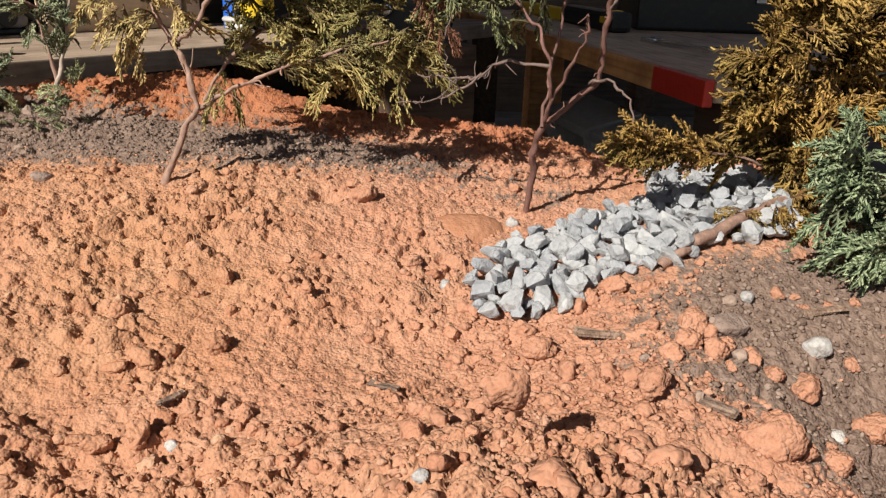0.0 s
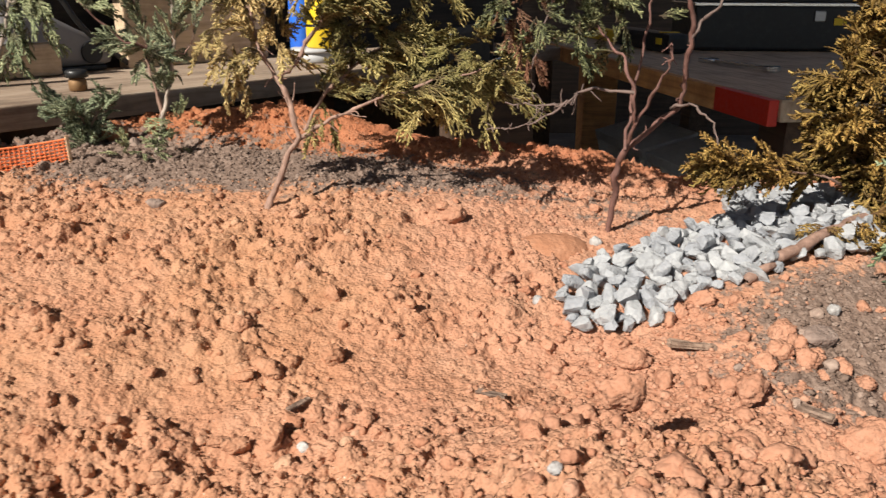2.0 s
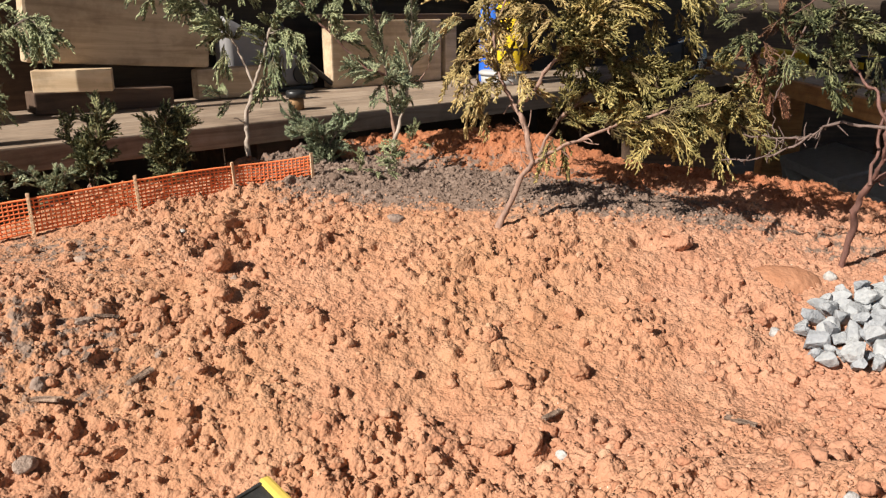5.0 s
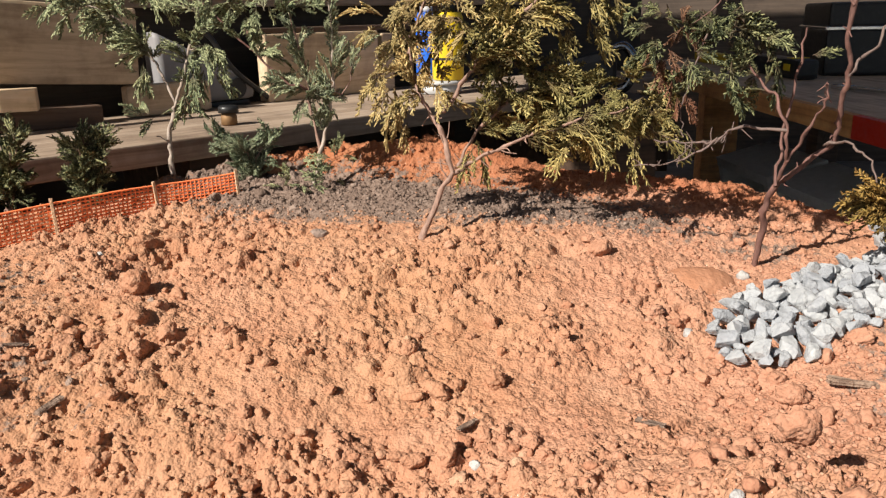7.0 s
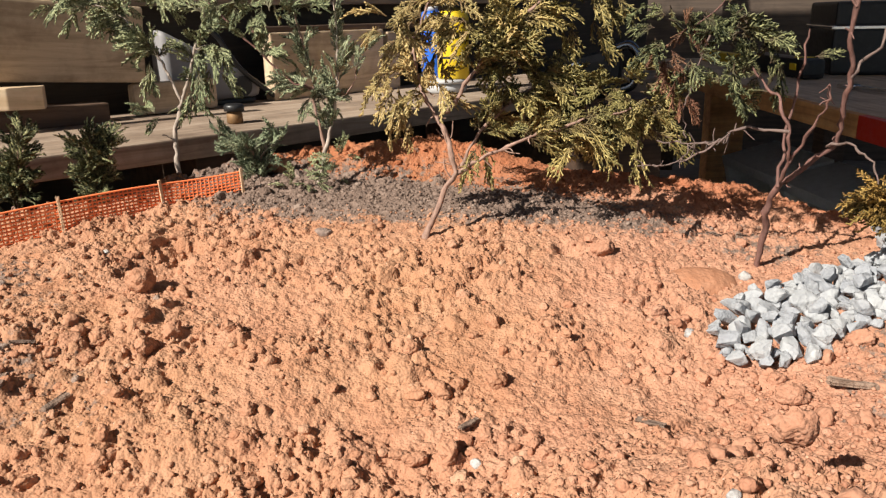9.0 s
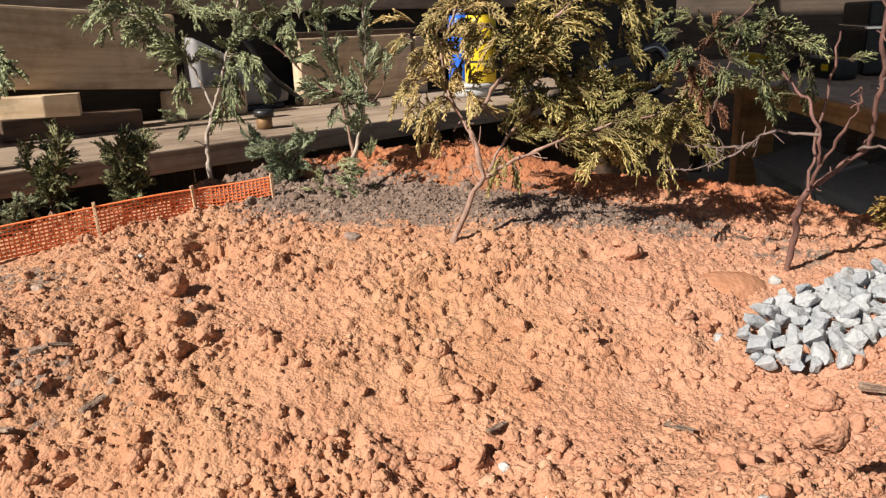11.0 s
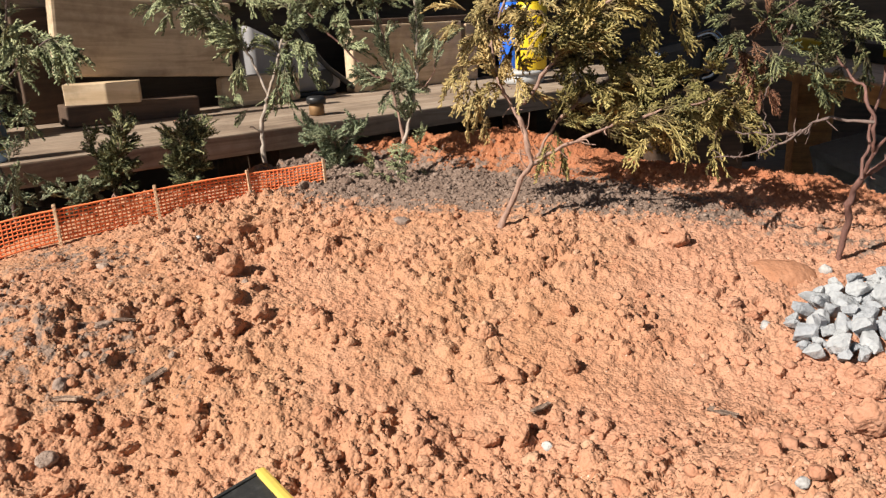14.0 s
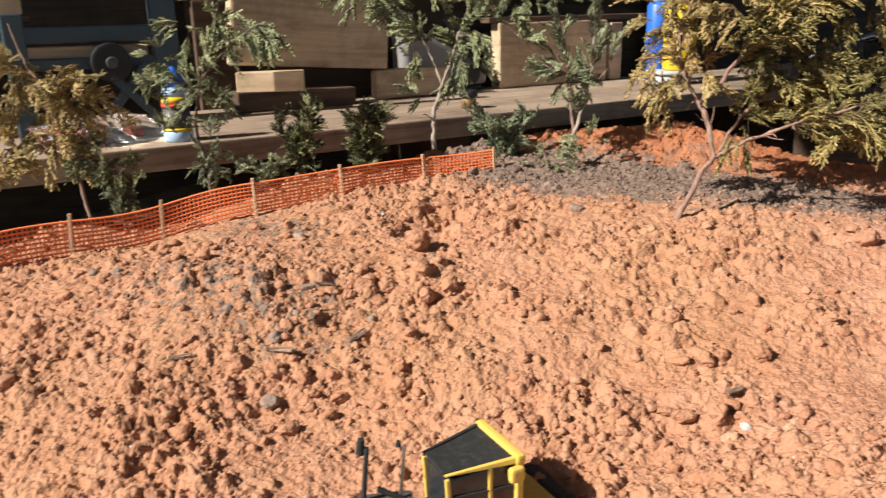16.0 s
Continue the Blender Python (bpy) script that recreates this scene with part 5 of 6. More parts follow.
# ---- net fence ----
def net_fence():
    t = thing("net_fence", "miniature orange plastic net fence on thin wooden stakes", "fence")
    line = smooth_line([(-0.905, 0.235), (-0.823, 0.346), (-0.765, 0.420), (-0.690, 0.491), (-0.618, 0.565), (-0.545, 0.642), (-0.474, 0.698)], 420)
    seg = np.linalg.norm(np.diff(line, axis=0), axis=1)
    run = np.concatenate([[0], np.cumsum(seg)])
    pitch, high = 0.0047, 0.040
    count = int(run[-1] / pitch)
    xs, ys = np.interp(np.arange(count + 1) * pitch, run, line[:, 0]), np.interp(np.arange(count + 1) * pitch, run, line[:, 1])
    low = smoothstep(-0.66, -0.474, xs) * 0.007
    zs = heap_base(xs, ys) + 0.003 - low
    tall = np.linspace(1.06, 0.74, count + 1)
    sag = 0.0016 * np.sin(np.arange(count + 1) * 0.19) + 0.0012 * np.sin(np.arange(count + 1) * 0.071 + 1)
    rows = int(high / pitch)
    V, F, base = [], [], 0

    def strand(p, r):
        nonlocal base
        v, f = tube_arrays(p, np.full(len(p), r), 4)
        V.append(v)
        F.append(f + base)
        base += len(v)

    for j in range(rows + 1):
        h = j * pitch
        strand(np.stack([xs + sag * 0.6 * h / high, ys - sag * h / high, zs + h * tall + sag * 0.5], -1), 0.00105 if 0 < j < rows else 0.0012)
    for i in range(count + 1):
        hs = np.linspace(0, rows * pitch, 4) * tall[i]
        strand(np.stack([xs[i] + sag[i] * 0.6 * hs / high, ys[i] - sag[i] * hs / high, zs[i] + hs + sag[i] * 0.5], -1), 0.00095)
    obj("net", mesh_from("net", np.vstack(V), np.vstack(F)), NET, t, "bright orange plastic mesh")
    r = np.random.default_rng(8)
    for n, (x, y) in enumerate(((-0.823, 0.346), (-0.765, 0.420), (-0.690, 0.491), (-0.618, 0.565), (-0.545, 0.642), (-0.474, 0.698))):
        z = float(heap_base(x, y))
        top = 0.046 - 0.014 * n / 5
        bm = box((0.0036, 0.0024, top + 0.02), (0, 0, (top - 0.02) / 2), 0.0007)
        st = part("stake", bm, STAKE, t)
        st.matrix_basis = pose(x + 0.001, y - 0.0022, z + 0.003 - float(smoothstep(-0.66, -0.474, np.array(x))) * 0.007, r.uniform(-5, 5), r.uniform(-4, 4), r.uniform(-20, 20) + 45)


net_fence()


# ---- toy excavator ----
def prism(points, z0, z1, bev=0.0, top_shift=None):
    """An upright block over a plan outline; top_shift lowers single top corners."""
    bm = bmesh.new()
    low = [bm.verts.new((x, y, z0)) for x, y in points]
    top = [bm.verts.new((x, y, z1 + (top_shift[k] if top_shift else 0))) for k, (x, y) in enumerate(points)]
    n = len(points)
    bm.faces.new(low)
    bm.faces.new(top)
    for k in range(n):
        bm.faces.new((low[k], low[(k + 1) % n], top[(k + 1) % n], top[k]))
    bmesh.ops.recalc_face_normals(bm, faces=bm.faces[:])
    if bev:
        bmesh.ops.bevel(bm, geom=bm.edges[:], offset=bev, segments=2, affect="EDGES", profile=0.6)
    return bm


def excavator():
    """Local axes: y ahead, x to its left side; the cab's rear edge stands over the origin."""
    t = thing("toy_excavator", "yellow and black die-cast toy excavator standing on the clay", "toy excavator", pose(-0.270, 0.161, -0.018, 0, 0, 141.8))
    part("body", prism([(-0.024, -0.026), (0.024, -0.026), (0.024, 0.036), (-0.024, 0.036)], 0.002, 0.012, 0.0025), CABYELLOW, t)
    part("counterweight", box((0.046, 0.012, 0.008), (0, -0.034, 0.006), 0.003), CABBLACK, t)
    cab = part("cab", prism([(-0.0205, 0.002), (0.0205, 0.002), (0.014, 0.042), (-0.014, 0.042)], 0.012, 0.0455, 0.0015, [0, 0, -0.004, -0.004]), GLASS, t, "dark glazed cab with yellow posts")
    part("roof_panel", prism([(-0.0205, 0.003), (0.0205, 0.003), (0.0125, 0.044), (-0.0125, 0.044)], 0.0455, 0.0478, 0.0008, [0, 0, -0.0035, -0.0035]), CABBLACK, cab, "scuffed black roof panel")
    part("rear_rail", box((0.0480, 0.0062, 0.0058), (0, 0.0005, 0.0470), 0.0018), CABYELLOW, cab)
    for sx in (-1, 1):
        rail = prism([(sx * 0.0205, 0.0), (sx * 0.0232, 0.0), (sx * 0.0150, 0.0445), (sx * 0.0127, 0.0445)], 0.0446, 0.0490, 0.0007, [0, 0, -0.0035, -0.0035])
        if sx < 0:
            part("side_rail", rail, CABYELLOW, cab)
        else:
            part("side_rail", rail, CABBLACK, cab)
        part("rear_post", box((0.0040, 0.0046, 0.032), (sx * 0.0212, 0.001, 0.0310), 0.0010), CABYELLOW, cab)
        part("front_post", box((0.0024, 0.0026, 0.028), (sx * 0.0142, 0.0425, 0.0285), 0.0007, (-3, 0, 0)), CABYELLOW, cab)
        part("mid_post", box((0.0020, 0.0024, 0.029), (sx * 0.0182, 0.018, 0.0300), 0.0006), CABYELLOW, cab)
        part("window_bar", box((0.0012, 0.036, 0.0016), (sx * 0.0178, 0.022, 0.030), 0.0004, (0, 0, sx * 9)), CABBLACK, cab)
    part("bracket", box((0.0050, 0.0090, 0.0090), (-0.0252, 0.005, 0.040), 0.0018), CABYELLOW, cab)
    for sx in (-1, 1):
        tr = part("track", box((0.011, 0.070, 0.012), (sx * 0.020, 0.012, -0.002), 0.005), RUBBER, t)
        for k in range(20):
            part("track_pad", box((0.0122, 0.0022, 0.0012), (sx * 0.020, -0.018 + k * 0.0031, 0.0043), 0.0003), RUBBER, tr)
    part("boom", box((0.009, 0.060, 0.010), (0.006, 0.066, 0.010), 0.002, (-8, 0, 0)), CABBLACK, t)
    part("bucket", prism([(-0.010, 0.094), (0.022, 0.094), (0.020, 0.112), (-0.008, 0.112)], -0.006, 0.008, 0.002), CABBLACK, t)
    for x, y, h, r in ((0.0357, 0.0726, 0.046, 0.0017), (0.0276, 0.0520, 0.046, 0.0011)):
        rod = part("hydraulic_ram", cyl(r, r * 0.9, h, (x, y, h / 2), (4, -5, 0), 12), STEEL if r < 0.0015 else CABBLACK, t)
        part("ram_head", cyl(r * 1.7, r * 1.3, 0.010 if r > 0.0015 else 0.004, (x + 0.001, y + 0.001, h), (4, -5, 0), 12, bev=0.0006), RUBBER, rod)
    part("ram_base", box((0.018, 0.034, 0.006), (0.031, 0.062, 0.006), 0.002, (0, 0, -20)), GREY, t)
    part("hose", box((0.0030, 0.030, 0.0030), (0.022, 0.056, 0.014), 0.0012, (25, 0, -30)), RUBBER, t)


excavator()


# ---- setting: table, floor, walls, unseen roof and yard ----
def slab(name, size, at, mat, label, category, turn=(0, 0, 0), kind="structure", bev=0.002):
    ob = part(name, box(size, (0, 0, 0), bev), mat)
    ob.matrix_basis = pose(*at, *turn)
    return tagged(ob, label, category, kind=kind)


slab("floor", (14, 14, 0.10), (0, 0, -0.48), FLOOR, "dark concrete workshop floor", "floor")
slab("table_top", (2.0, 1.32, 0.03), (-0.30, 0.40, -0.085), TABLE, "grey-green table top under the earth heap", "table top", kind="structure")
for x in (-1.2, 0.6):
    for y in (-0.15, 0.95):
        slab("table_leg", (0.07, 0.07, 0.33), (x, y, -0.265), DARKWOOD, "dark timber table leg", "table leg")
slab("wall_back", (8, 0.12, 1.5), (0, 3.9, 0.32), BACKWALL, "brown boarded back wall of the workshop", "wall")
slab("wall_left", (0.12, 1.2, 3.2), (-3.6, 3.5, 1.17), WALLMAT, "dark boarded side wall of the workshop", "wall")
def roof():
    """Unseen roof added to shade the background; sun comes in past its edge."""
    bm = bmesh.new()
    low = [bm.verts.new((x, y, 2.25)) for x, y in ((-2.02, -1.2), (3.5, -1.2), (3.5, 1.75), (-2.02, 1.75))]
    top = bmesh.ops.extrude_face_region(bm, geom=[bm.faces.new(low)])
    bmesh.ops.translate(bm, verts=[v for v in top["geom"] if isinstance(v, bmesh.types.BMVert)], vec=(0, 0, 0.10))
    bmesh.ops.recalc_face_normals(bm, faces=bm.faces[:])
    tagged(part("ceiling", bm, UNSEEN_ROOF), "unseen brown boarded roof added to block the sun", "ceiling", kind="structure")


roof()
# Unseen ground, kept pale so sunlight bounces back under the roof.
slab("ground", (80, 80, 0.1), (0, 0, -0.585), CONCRETE, "unseen pale ground added to bounce sunlight under the roof", "ground")


# ---- shelf with timber along the left ----
SHELF = pose(-1.06, 0.63, 0.083, 0, 0, math.degrees(math.atan2(0.818, 0.575)))


def on_shelf(s, back, z=0.0, turn=0.0):
    """A place on the shelf: metres along it, metres back from its front edge, height over its top."""
    return SHELF @ pose(s, back, z, 0, 0, turn)


def board(name, s0, s1, b0, b1, z0, z1, mat, label, category="board", tilt=0.0, bev=0.003, kind=""):
    ob = part(name, box((s1 - s0, b1 - b0, z1 - z0), bev=bev), mat)
    ob.matrix_basis = on_shelf((s0 + s1) / 2, (b0 + b1) / 2, (z0 + z1) / 2) @ pose(0, 0, 0, 0, tilt, 0)
    return tagged(ob, label, category, kind=kind)


board("shelf_board", -0.8, 2.3, 0.0, 0.222, -0.038, 0.0, PLANK, "weathered grey-brown plank at the front of the shelf", "plank")
board("shelf_board", -0.8, 2.3, 0.226, 0.46, -0.038, -0.001, PLANK, "weathered grey-brown plank at the back of the shelf", "plank")
for s in (-0.5, 0.6, 1.7):
    board("shelf_support", s, s + 0.09, 0.08, 0.38, -0.463, -0.038, DARKWOOD, "dark timber trestle under the shelf planks", "trestle")
board("timber_block", 0.628, 0.820, 0.372, 0.405, 0.0, 0.066, BROWN, "short brown timber block with rounded edges", "timber block", bev=0.010)
board("timber_beam", 0.31, 0.665, 0.372, 0.412, 0.0800, 0.2315, BROWN, "wide grey-brown board on edge resting on a block", "board", 4.2, 0.006)
pine = part("pine_offcut", box((0.135, 0.045, 0.040), bev=0.002), PINE)
pine.matrix_basis = on_shelf(0.375, 0.345, 0.0595, -24)
tagged(pine, "pale sawn pine offcut lying below the wide board", "offcut")
# Added support for the offcut; its dark wood stands in for a shaded gap.
board("timber_offcut", 0.30, 0.56, 0.335, 0.395, 0.0, 0.039, DARKWOOD, "added dark board in the shaded gap under the pine offcut", "board", 1.0)
board("timber_beam", 0.985, 1.335, 0.40, 0.44, 0.0, 0.158, BROWN, "brown board on edge at the back of the shelf", "board", bev=0.004)
board("timber_offcut", 1.35, 1.39, 0.40, 0.46, 0.0, 0.15, BROWN, "brown timber end beside the board on edge", "offcut")
board("timber_offcut", 0.96, 1.5, 0.41, 0.45, 0.158, 0.172, DARKWOOD, "thin dark batten on the board's edge", "batten")
board("timber_beam", 0.24, 2.1, 0.47, 0.51, 0.222, 0.40, PLANK, "grey weathered board stacked high at the back", "board")
board("shelf_support", 0.26, 0.35, 0.465, 0.53, -0.462, 0.222, DARKWOOD, "dark upright behind the stacked boards", "post")
board("shelf_support", 1.60, 1.69, 0.465, 0.53, -0.462, 0.222, DARKWOOD, "dark upright behind the stacked boards", "post")


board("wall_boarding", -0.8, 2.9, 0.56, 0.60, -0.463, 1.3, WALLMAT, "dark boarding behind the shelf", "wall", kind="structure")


def metal_frame():
    t = thing("metal_rack", "blue-grey enamelled steel rack behind the shelf", "rack", SHELF)
    for s0, s1, b, z0, z1, nm in ((0.145, 0.190, 0.32, 0.0, 0.52, "upright"), (-0.103, -0.071, 0.22, 0.0, 0.20, "upright"), (-0.70, -0.665, 0.32, 0.0, 0.52, "upright")):
        part(nm, box((s1 - s0, 0.030, z1 - z0), ((s0 + s1) / 2, b, (z0 + z1) / 2), 0.003), SHELFPAINT, t)
    for z0, z1, b in ((0.150, 0.178, 0.315), (0.104, 0.124, 0.312), (0.30, 0.33, 0.315)):
        part("rail", box((0.86, 0.022, z1 - z0), (-0.27, b + 0.010, (z0 + z1) / 2), 0.003), SHELFPAINT, t)
    part("brace", box((0.13, 0.008, 0.018), (0.085, 0.300, 0.060), 0.002, (0, -48, 0)), SHELFPAINT, t)
    part("brace", box((0.13, 0.008, 0.014), (0.100, 0.290, 0.050), 0.002, (0, 48, 0)), SHELFPAINT, t)


metal_frame()
board("pine_batten", -0.60, 0.14, 0.335, 0.39, 0.126, 0.146, PINE, "pale pine batten lying between the rack's rails", "batten", 0.6)
board("timber_board", -0.60, -0.06, 0.338, 0.42, 0.200, 0.29, BROWN, "brown board stored on the steel rack", "board")
board("rack_shelf", -0.62, -0.05, 0.34, 0.52, 0.186, 0.198, DARKWOOD, "dark board laid on the rack's rail", "board")


def round_lamp():
    t = thing("black_reel", "dark round cable reel hanging on the steel rack", "reel", on_shelf(0.064, 0.285, 0.115))
    part("rim", cyl(0.034, 0.034, 0.020, (0, 0, 0), (90, 0, 0), 28, bev=0.004), BLACK, t)
    part("hub", cyl(0.012, 0.010, 0.030, (0, -0.002, 0), (90, 0, 0), 20, bev=0.002), GREY, t)


round_lamp()


def squeeze_bottle():
    t = thing("squeeze_bottle", "slim clear bottle with blue cap, yellow label and pale blue foot", "bottle", on_shelf(0.115, 0.045, 0.0) @ Matrix.Diagonal((1, 1, 0.74, 1)))
    part("foot", lathe([(0.0, 0), (0.0205, 0), (0.0225, 0.003), (0.0225, 0.020), (0.021, 0.023), (0, 0.023)]), PALEBLUE, t, smooth=True)
    part("foot_band", lathe([(0.0, 0.0232), (0.0222, 0.0232), (0.0222, 0.029), (0, 0.029)]), YELLOW, t, smooth=True)
    part("body", lathe([(0.0, 0.0292), (0.0205, 0.0292), (0.0215, 0.040), (0.0205, 0.072), (0, 0.072)]), GREY, t, smooth=True)
    part("band", lathe([(0.0, 0.0722), (0.022, 0.0722), (0.022, 0.080), (0, 0.080)]), REDPLASTIC, t, "orange-red band", True)
    part("label", lathe([(0.0, 0.0802), (0.0212, 0.0802), (0.0212, 0.095), (0, 0.095)]), YELLOW, t, "yellow label", True)
    part("shoulder", lathe([(0.0, 0.0952), (0.0205, 0.0952), (0.0195, 0.108), (0.014, 0.116), (0, 0.116)]), PALEBLUE, t, smooth=True)
    part("cap", lathe([(0.0, 0.1162), (0.0155, 0.1162), (0.0165, 0.124), (0.0145, 0.136), (0.007, 0.141), (0.005, 0.156), (0, 0.157)]), BLUE, t, "blue cap", True)


squeeze_bottle()


def plastic_bag():
    t = thing("plastic_bag", "clear crumpled plastic bag holding red parts on the plank", "bag", on_shelf(0.000, 0.085, 0.001))
    v, f = ico(4)
    x, y, z = v.T
    bump3 = 1 + 0.10 * np.sin(9 * x + 4 * z) + 0.08 * np.sin(13 * y + 2) + 0.06 * np.sin(21 * x + 17 * y)
    w = np.stack([0.098 * x * bump3, 0.060 * y * bump3, np.maximum(0.030 * z * bump3 + 0.014, 0.0005)], -1)
    obj("film", mesh_from("film", w, f, False), CLEAR, t, "clear crumpled film").visible_shadow = False
    r = np.random.default_rng(3)
    for k in range(5):
        part("red_part", box((0.040, 0.016, 0.012), (r.uniform(-0.055, 0.055), r.uniform(-0.026, 0.026), 0.010 + 0.006 * (k % 2)), 0.004, (r.uniform(-10, 10), r.uniform(-10, 10), r.uniform(0, 180))), DULLRED, t)


plastic_bag()


def brass_fitting():
    t = thing("brass_fitting", "short brass pipe fitting standing on the plank", "fitting", on_shelf(0.700, 0.100, 0.0))
    part("collar", lathe([(0.0, 0.0), (0.011, 0.0), (0.015, 0.002), (0.015, 0.018), (0.0135, 0.020), (0.0135, 0.024), (0, 0.024)]), BRASS, t, smooth=True)
    part("cap", lathe([(0.0, 0.0242), (0.019, 0.0242), (0.019, 0.034), (0.016, 0.037), (0, 0.037)]), BLACK, t, smooth=True)


brass_fitting()


def grey_tool():
    t = thing("power_tool", "grey rounded power-tool housing with a black cord on the plank", "power tool", on_shelf(0.805, 0.443, 0.0))
    bm = prism([(-0.085, -0.034), (0.150, -0.034), (0.150, 0.034), (-0.085, 0.034)], 0.012, 0.175, 0.016, [0.0, -0.12, -0.12, 0.0])
    for v in bm.verts:
        v.co.x = min(v.co.x, 0.155) - 0.30 * max(0, v.co.z - 0.05) * max(0, v.co.x + 0.085) / 0.235
    part("housing", bm, TOOLGREY, t, smooth=True)
    part("foot", box((0.21, 0.064, 0.012), (0.03, 0, 0.006), 0.005), BLACK, t)
    line = smooth_line([(0.020, -0.040, 0.175), (0.045, -0.042, 0.150), (0.070, -0.042, 0.110), (0.105, -0.041, 0.070), (0.150, -0.040, 0.035), (0.185, -0.035, 0.010)], 40)
    v, f = tube_arrays(line, np.full(40, 0.0060), 10)
    obj("cord", mesh_from("cord", v, f, True), BLACK, t, "thick black cord")
    part("vent", cyl(0.024, 0.024, 0.006, (0.10, -0.036, 0.040), (90, 0, 0), 24, bev=0.002), BLACK, t, "round black vent")


grey_tool()


def tins():
    tub = thing("plastic_tub", "low pale grey plastic tub on the plank", "tub", on_shelf(1.375, 0.21, 0.0))
    part("tub_body", lathe([(0, 0), (0.050, 0), (0.054, 0.004), (0.056, 0.024), (0, 0.024)], 36), PALEGREY, tub, smooth=True)
    part("lid", lathe([(0, 0.0242), (0.060, 0.0242), (0.061, 0.030), (0.057, 0.034), (0, 0.034)], 36), PALEGREY, tub, smooth=True)
    yel = thing("yellow_canister", "bright yellow plastic canister standing on the grey tub", "canister", on_shelf(1.385, 0.19, 0.0345))
    part("canister_body", lathe([(0, 0), (0.036, 0), (0.040, 0.004), (0.040, 0.150), (0.034, 0.165), (0, 0.165)], 36), YELLOW, yel, smooth=True)
    part("cap", lathe([(0, 0.1652), (0.020, 0.1652), (0.020, 0.19), (0, 0.19)], 24), BLACK, yel, smooth=True)
    part("label", lathe([(0, 0.050), (0.0404, 0.050), (0.0404, 0.056), (0, 0.056)], 36), BLACK, yel, "dark printed line")
    blu = thing("blue_canister", "bright blue plastic canister beside the yellow one", "canister", on_shelf(1.395, 0.275, 0.0))
    part("canister_body", lathe([(0, 0), (0.026, 0), (0.030, 0.004), (0.030, 0.190), (0.024, 0.200), (0, 0.200)], 32), BLUE, blu, smooth=True)
    part("cap", lathe([(0, 0.2002), (0.016, 0.2002), (0.016, 0.215), (0, 0.215)], 24), PALEGREY, blu, smooth=True)


tins()


def steel_clamp():
    post = slab("timber_post", (0.20, 0.18, 0.50), (-0.02, 1.90, -0.18), DARKWOOD, "dark timber post between shelf and bench", "post", (0, 0, 20), "", 0.004)
    t = thing("shackle", "black lifting shackle with a dark polished steel bow", "shackle", pose(-0.03, 1.86, 0.070, 0, 0, -8))
    line = smooth_line([(0.015, 0, 0.118), (0.045, 0, 0.125), (0.068, 0, 0.100), (0.070, 0, 0.065), (0.055, 0, 0.030), (0.030, 0, 0.020)], 40)
    v, f = tube_arrays(line, np.full(40, 0.0115), 14)
    obj("bow", mesh_from("bow", v, f, True), GUNMETAL, t, "dark polished steel bow")
    part("shackle_body", prism([(-0.13, -0.03), (0.03, -0.03), (0.03, 0.03), (-0.13, 0.03)], 0.0, 0.125, 0.022, [-0.04, 0, 0, -0.04]), BLACK, t)
    part("bolt", cyl(0.013, 0.013, 0.02, (-0.075, -0.035, 0.075), (90, 0, 0), 20, bev=0.003), CHROME, t)


steel_clamp()


# ---- bench on the right ----
BENCH = pose(0.459, 1.234, 0.085, 0, 0, math.degrees(math.atan2(0.985, -0.172)) - 180)


def on_bench(along, back, z=0.0, turn=0.0):
    """A place on the bench: metres along its front edge away from its red end, metres back, height over its top."""
    return BENCH @ pose(-along, back, z, 0, 0, turn)


def bench():
    t = thing("workbench", "worn plank workbench with a red painted front end", "workbench", BENCH)
    for k, (b0, b1) in enumerate(((0.0, 0.285), (0.289, 0.56), (0.564, 0.85))):
        part("bench_board", box((2.02, b1 - b0, 0.038), (-0.99, (b0 + b1) / 2, -0.019), 0.003), BENCHTOP, t)
    part("edge_board", box((1.82, 0.018, 0.044), (-1.090, -0.011, -0.023), 0.002), BENCHEDGE, t, "orange-brown front edge board")
    part("painted_edge", box((0.196, 0.018, 0.044), (-0.081, -0.011, -0.023), 0.002), REDPAINT, t, "red painted end of the edge board")
    for x in (-0.06, -0.95, -1.9):
        for y in (0.76,) if x == -0.95 else (0.08, 0.76):
            part("leg", box((0.09, 0.09, 0.39), (x, y, -0.2335), 0.003), DARKWOOD, t)


bench()


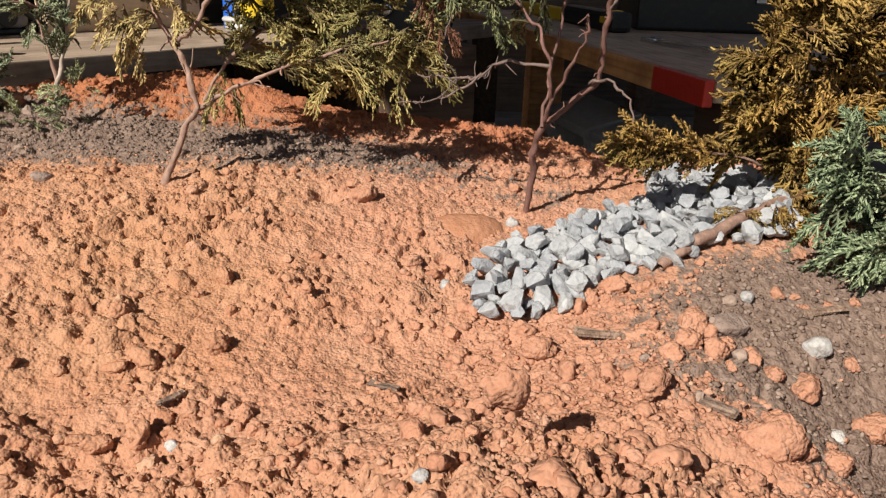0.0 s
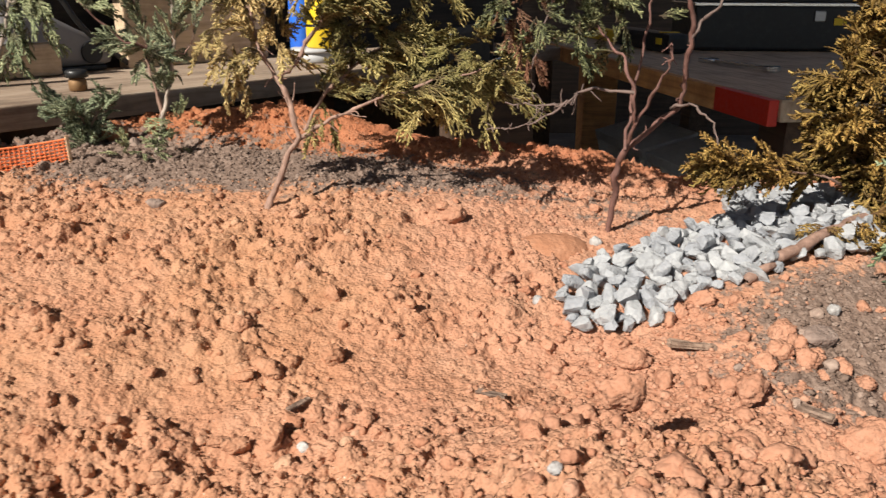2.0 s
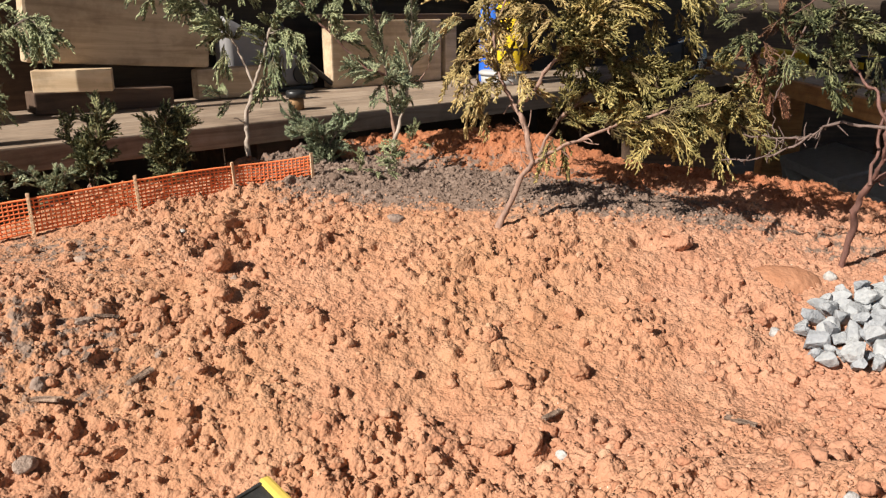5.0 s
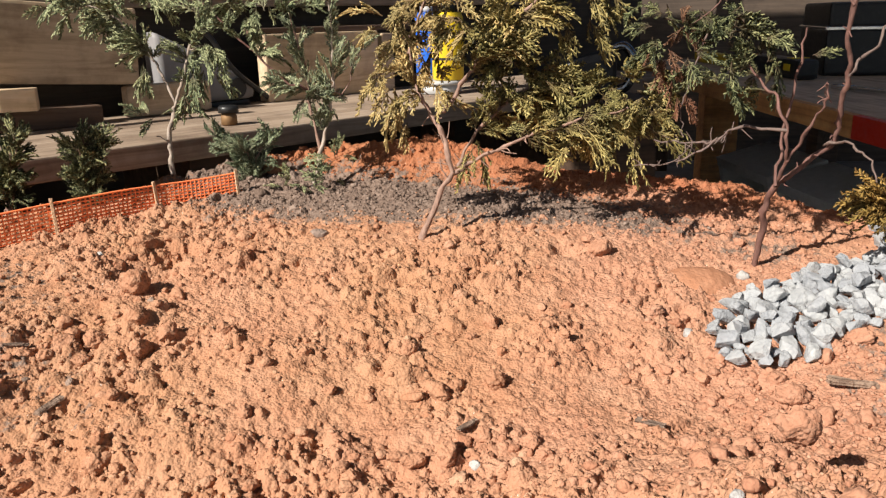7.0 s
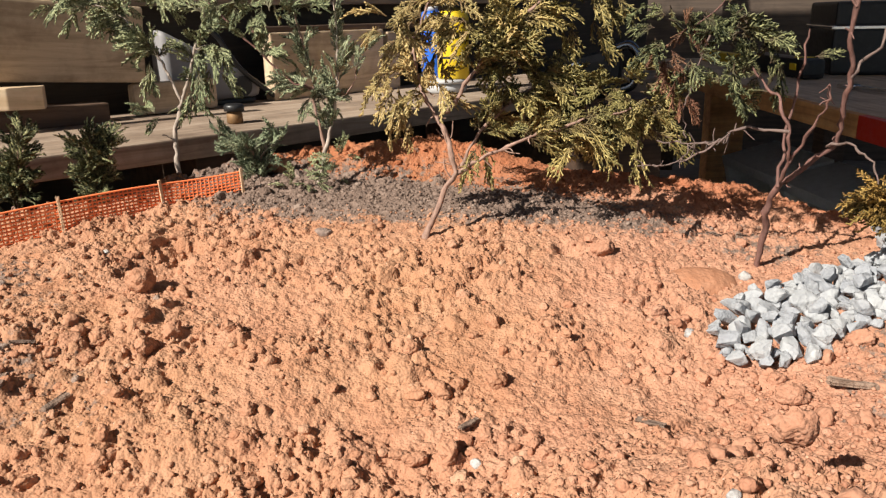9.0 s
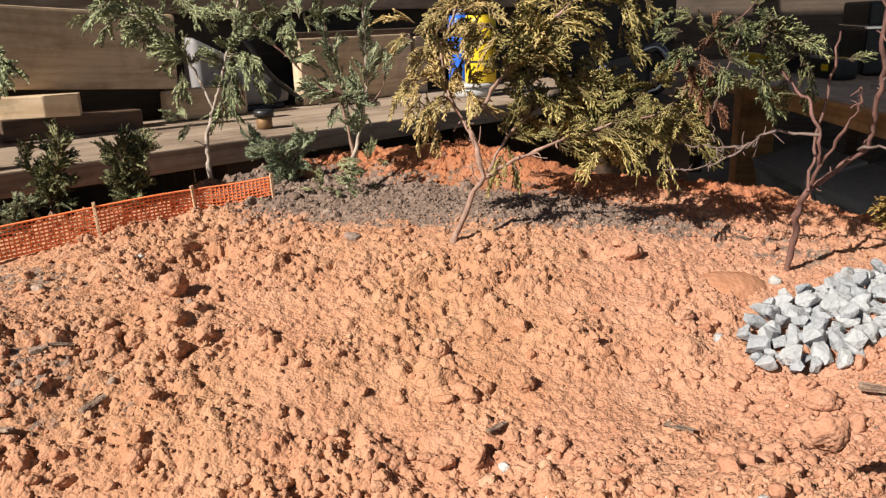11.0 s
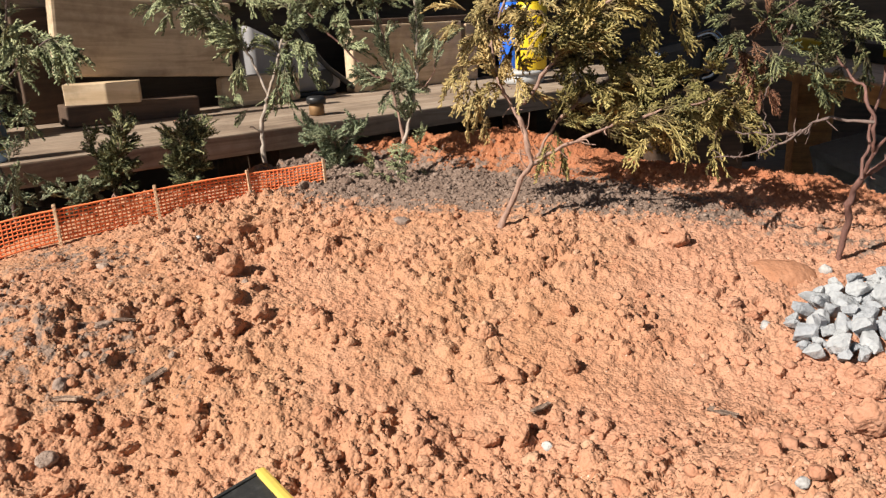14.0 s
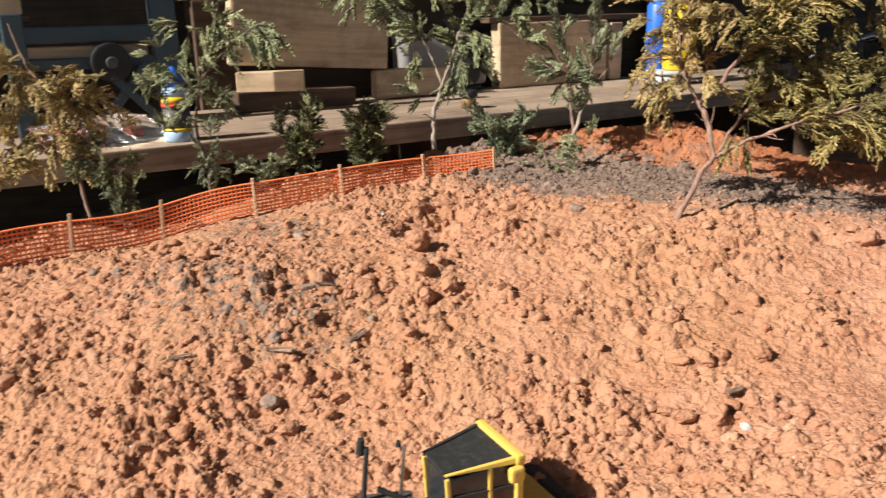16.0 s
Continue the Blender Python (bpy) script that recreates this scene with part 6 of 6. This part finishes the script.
def wrench():
    t = thing("wrench", "chrome combination wrench lying on the bench", "wrench", pose(0.569, 1.779, 0.0853, 0, 0, -71.4) @ Matrix.Diagonal((1.77, 1.77, 1.6, 1)))
    part("shaft", box((0.112, 0.0075, 0.0042), (0, 0, 0.0050), 0.0014), CHROME, t)
    bm = bmesh.new()
    r_in, r_out, h = 0.0062, 0.0112, 0.0070
    ring = [[bm.verts.new((0.064 + r * math.cos(a), r * math.sin(a), z)) for a in [2 * math.pi * k / 24 for k in range(24)]] for r, z in ((r_in, 0.001), (r_out, 0.001), (r_out, 0.001 + h), (r_in, 0.001 + h))]
    for q in range(4):
        for k in range(24):
            bm.faces.new((ring[q][k], ring[q][(k + 1) % 24], ring[(q + 1) % 4][(k + 1) % 24], ring[(q + 1) % 4][k]))
    bmesh.ops.recalc_face_normals(bm, faces=bm.faces[:])
    part("ring_end", bm, CHROME, t)
    jaw = [(-0.052, -0.006), (-0.062, -0.012), (-0.078, -0.011), (-0.080, -0.006), (-0.068, -0.0045), (-0.068, 0.0045), (-0.080, 0.006), (-0.078, 0.011), (-0.062, 0.012), (-0.052, 0.006)]
    part("open_end", prism(jaw, 0.001, 0.0075, 0.0008), CHROME, t)


wrench()


def spirit_level():
    t = thing("pry_tool", "long yellow and black hand tool lying along the bench", "hand tool", on_bench(1.33, 0.22, 0.0, 0))
    part("yellow_half", box((0.50, 0.036, 0.040), (-0.27, 0, 0.021), 0.008), YELLOW, t)
    part("black_half", box((0.44, 0.062, 0.055), (0.205, 0.0, 0.028), 0.014), BLACK, t)
    part("tag", box((0.040, 0.003, 0.018), (0.36, -0.0325, 0.032), 0.001), YELLOW, t, "small yellow tag")
    part("tag", box((0.030, 0.050, 0.002), (0.355, 0, 0.0565), 0.0005), YELLOW, t, "small yellow tag")


spirit_level()


def tool_case():
    t = thing("tool_case", "black tool case with bright metal edging on the bench", "tool case", on_bench(1.15, 0.58, 0.0, 78))
    part("case_body", box((0.46, 0.34, 0.13), (0, 0, 0.066), 0.010), BLACK, t)
    part("case_lid", box((0.455, 0.335, 0.07), (0, 0, 0.168), 0.010), BLACK, t, "dark lid")
    part("metal_edge", box((0.468, 0.012, 0.010), (0, -0.171, 0.132), 0.002), CHROME, t)
    for sx in (-1, 1):
        part("metal_edge", box((0.010, 0.34, 0.010), (sx * 0.231, 0, 0.132), 0.002), CHROME, t)
    part("latch", box((0.03, 0.008, 0.03), (0.12, -0.174, 0.10), 0.003), STEEL, t)
    part("tag", box((0.035, 0.003, 0.020), (0.18, -0.1715, 0.085), 0.001), YELLOW, t, "small yellow label")


tool_case()


def concrete_block(x, y, turn, label):
    """A hollow block on the floor below the bench, leaning back a little."""
    t = thing("concrete_block", label, "concrete block", pose(x, y, -0.23, 14, 0, turn), group="concrete blocks on the floor")
    part("top_slab", box((0.39, 0.20, 0.034), (0.195, 0.10, -0.017), 0.003), BLOCKGREY, t)
    part("base_slab", box((0.39, 0.20, 0.034), (0.195, 0.10, -0.188), 0.003), BLOCKGREY, t)
    for w in (0.016, 0.374):
        part("web", box((0.032, 0.196, 0.137), (w, 0.10, -0.1025), 0.002), BLOCKGREY, t)
    part("back_shell", box((0.326, 0.032, 0.137), (0.195, 0.182, -0.1025), 0.002), BLOCKGREY, t)


concrete_block(0.398, 2.780, -76, "grey hollow concrete block below the bench")
concrete_block(0.499, 2.375, -76, "grey hollow concrete block in line beside another block")
slab("blue_block", (0.035, 0.020, 0.030), (-0.865, 0.52, -0.053), PALEBLUE, "small pale blue plastic block on the table top", "block", (0, 0, 20), "", 0.003)
slab("timber_post", (0.14, 0.10, 0.45), (0.47, 3.25, -0.205), BENCHEDGE, "orange-brown timber post standing behind the concrete block", "post", (0, 0, 8), "", 0.004)
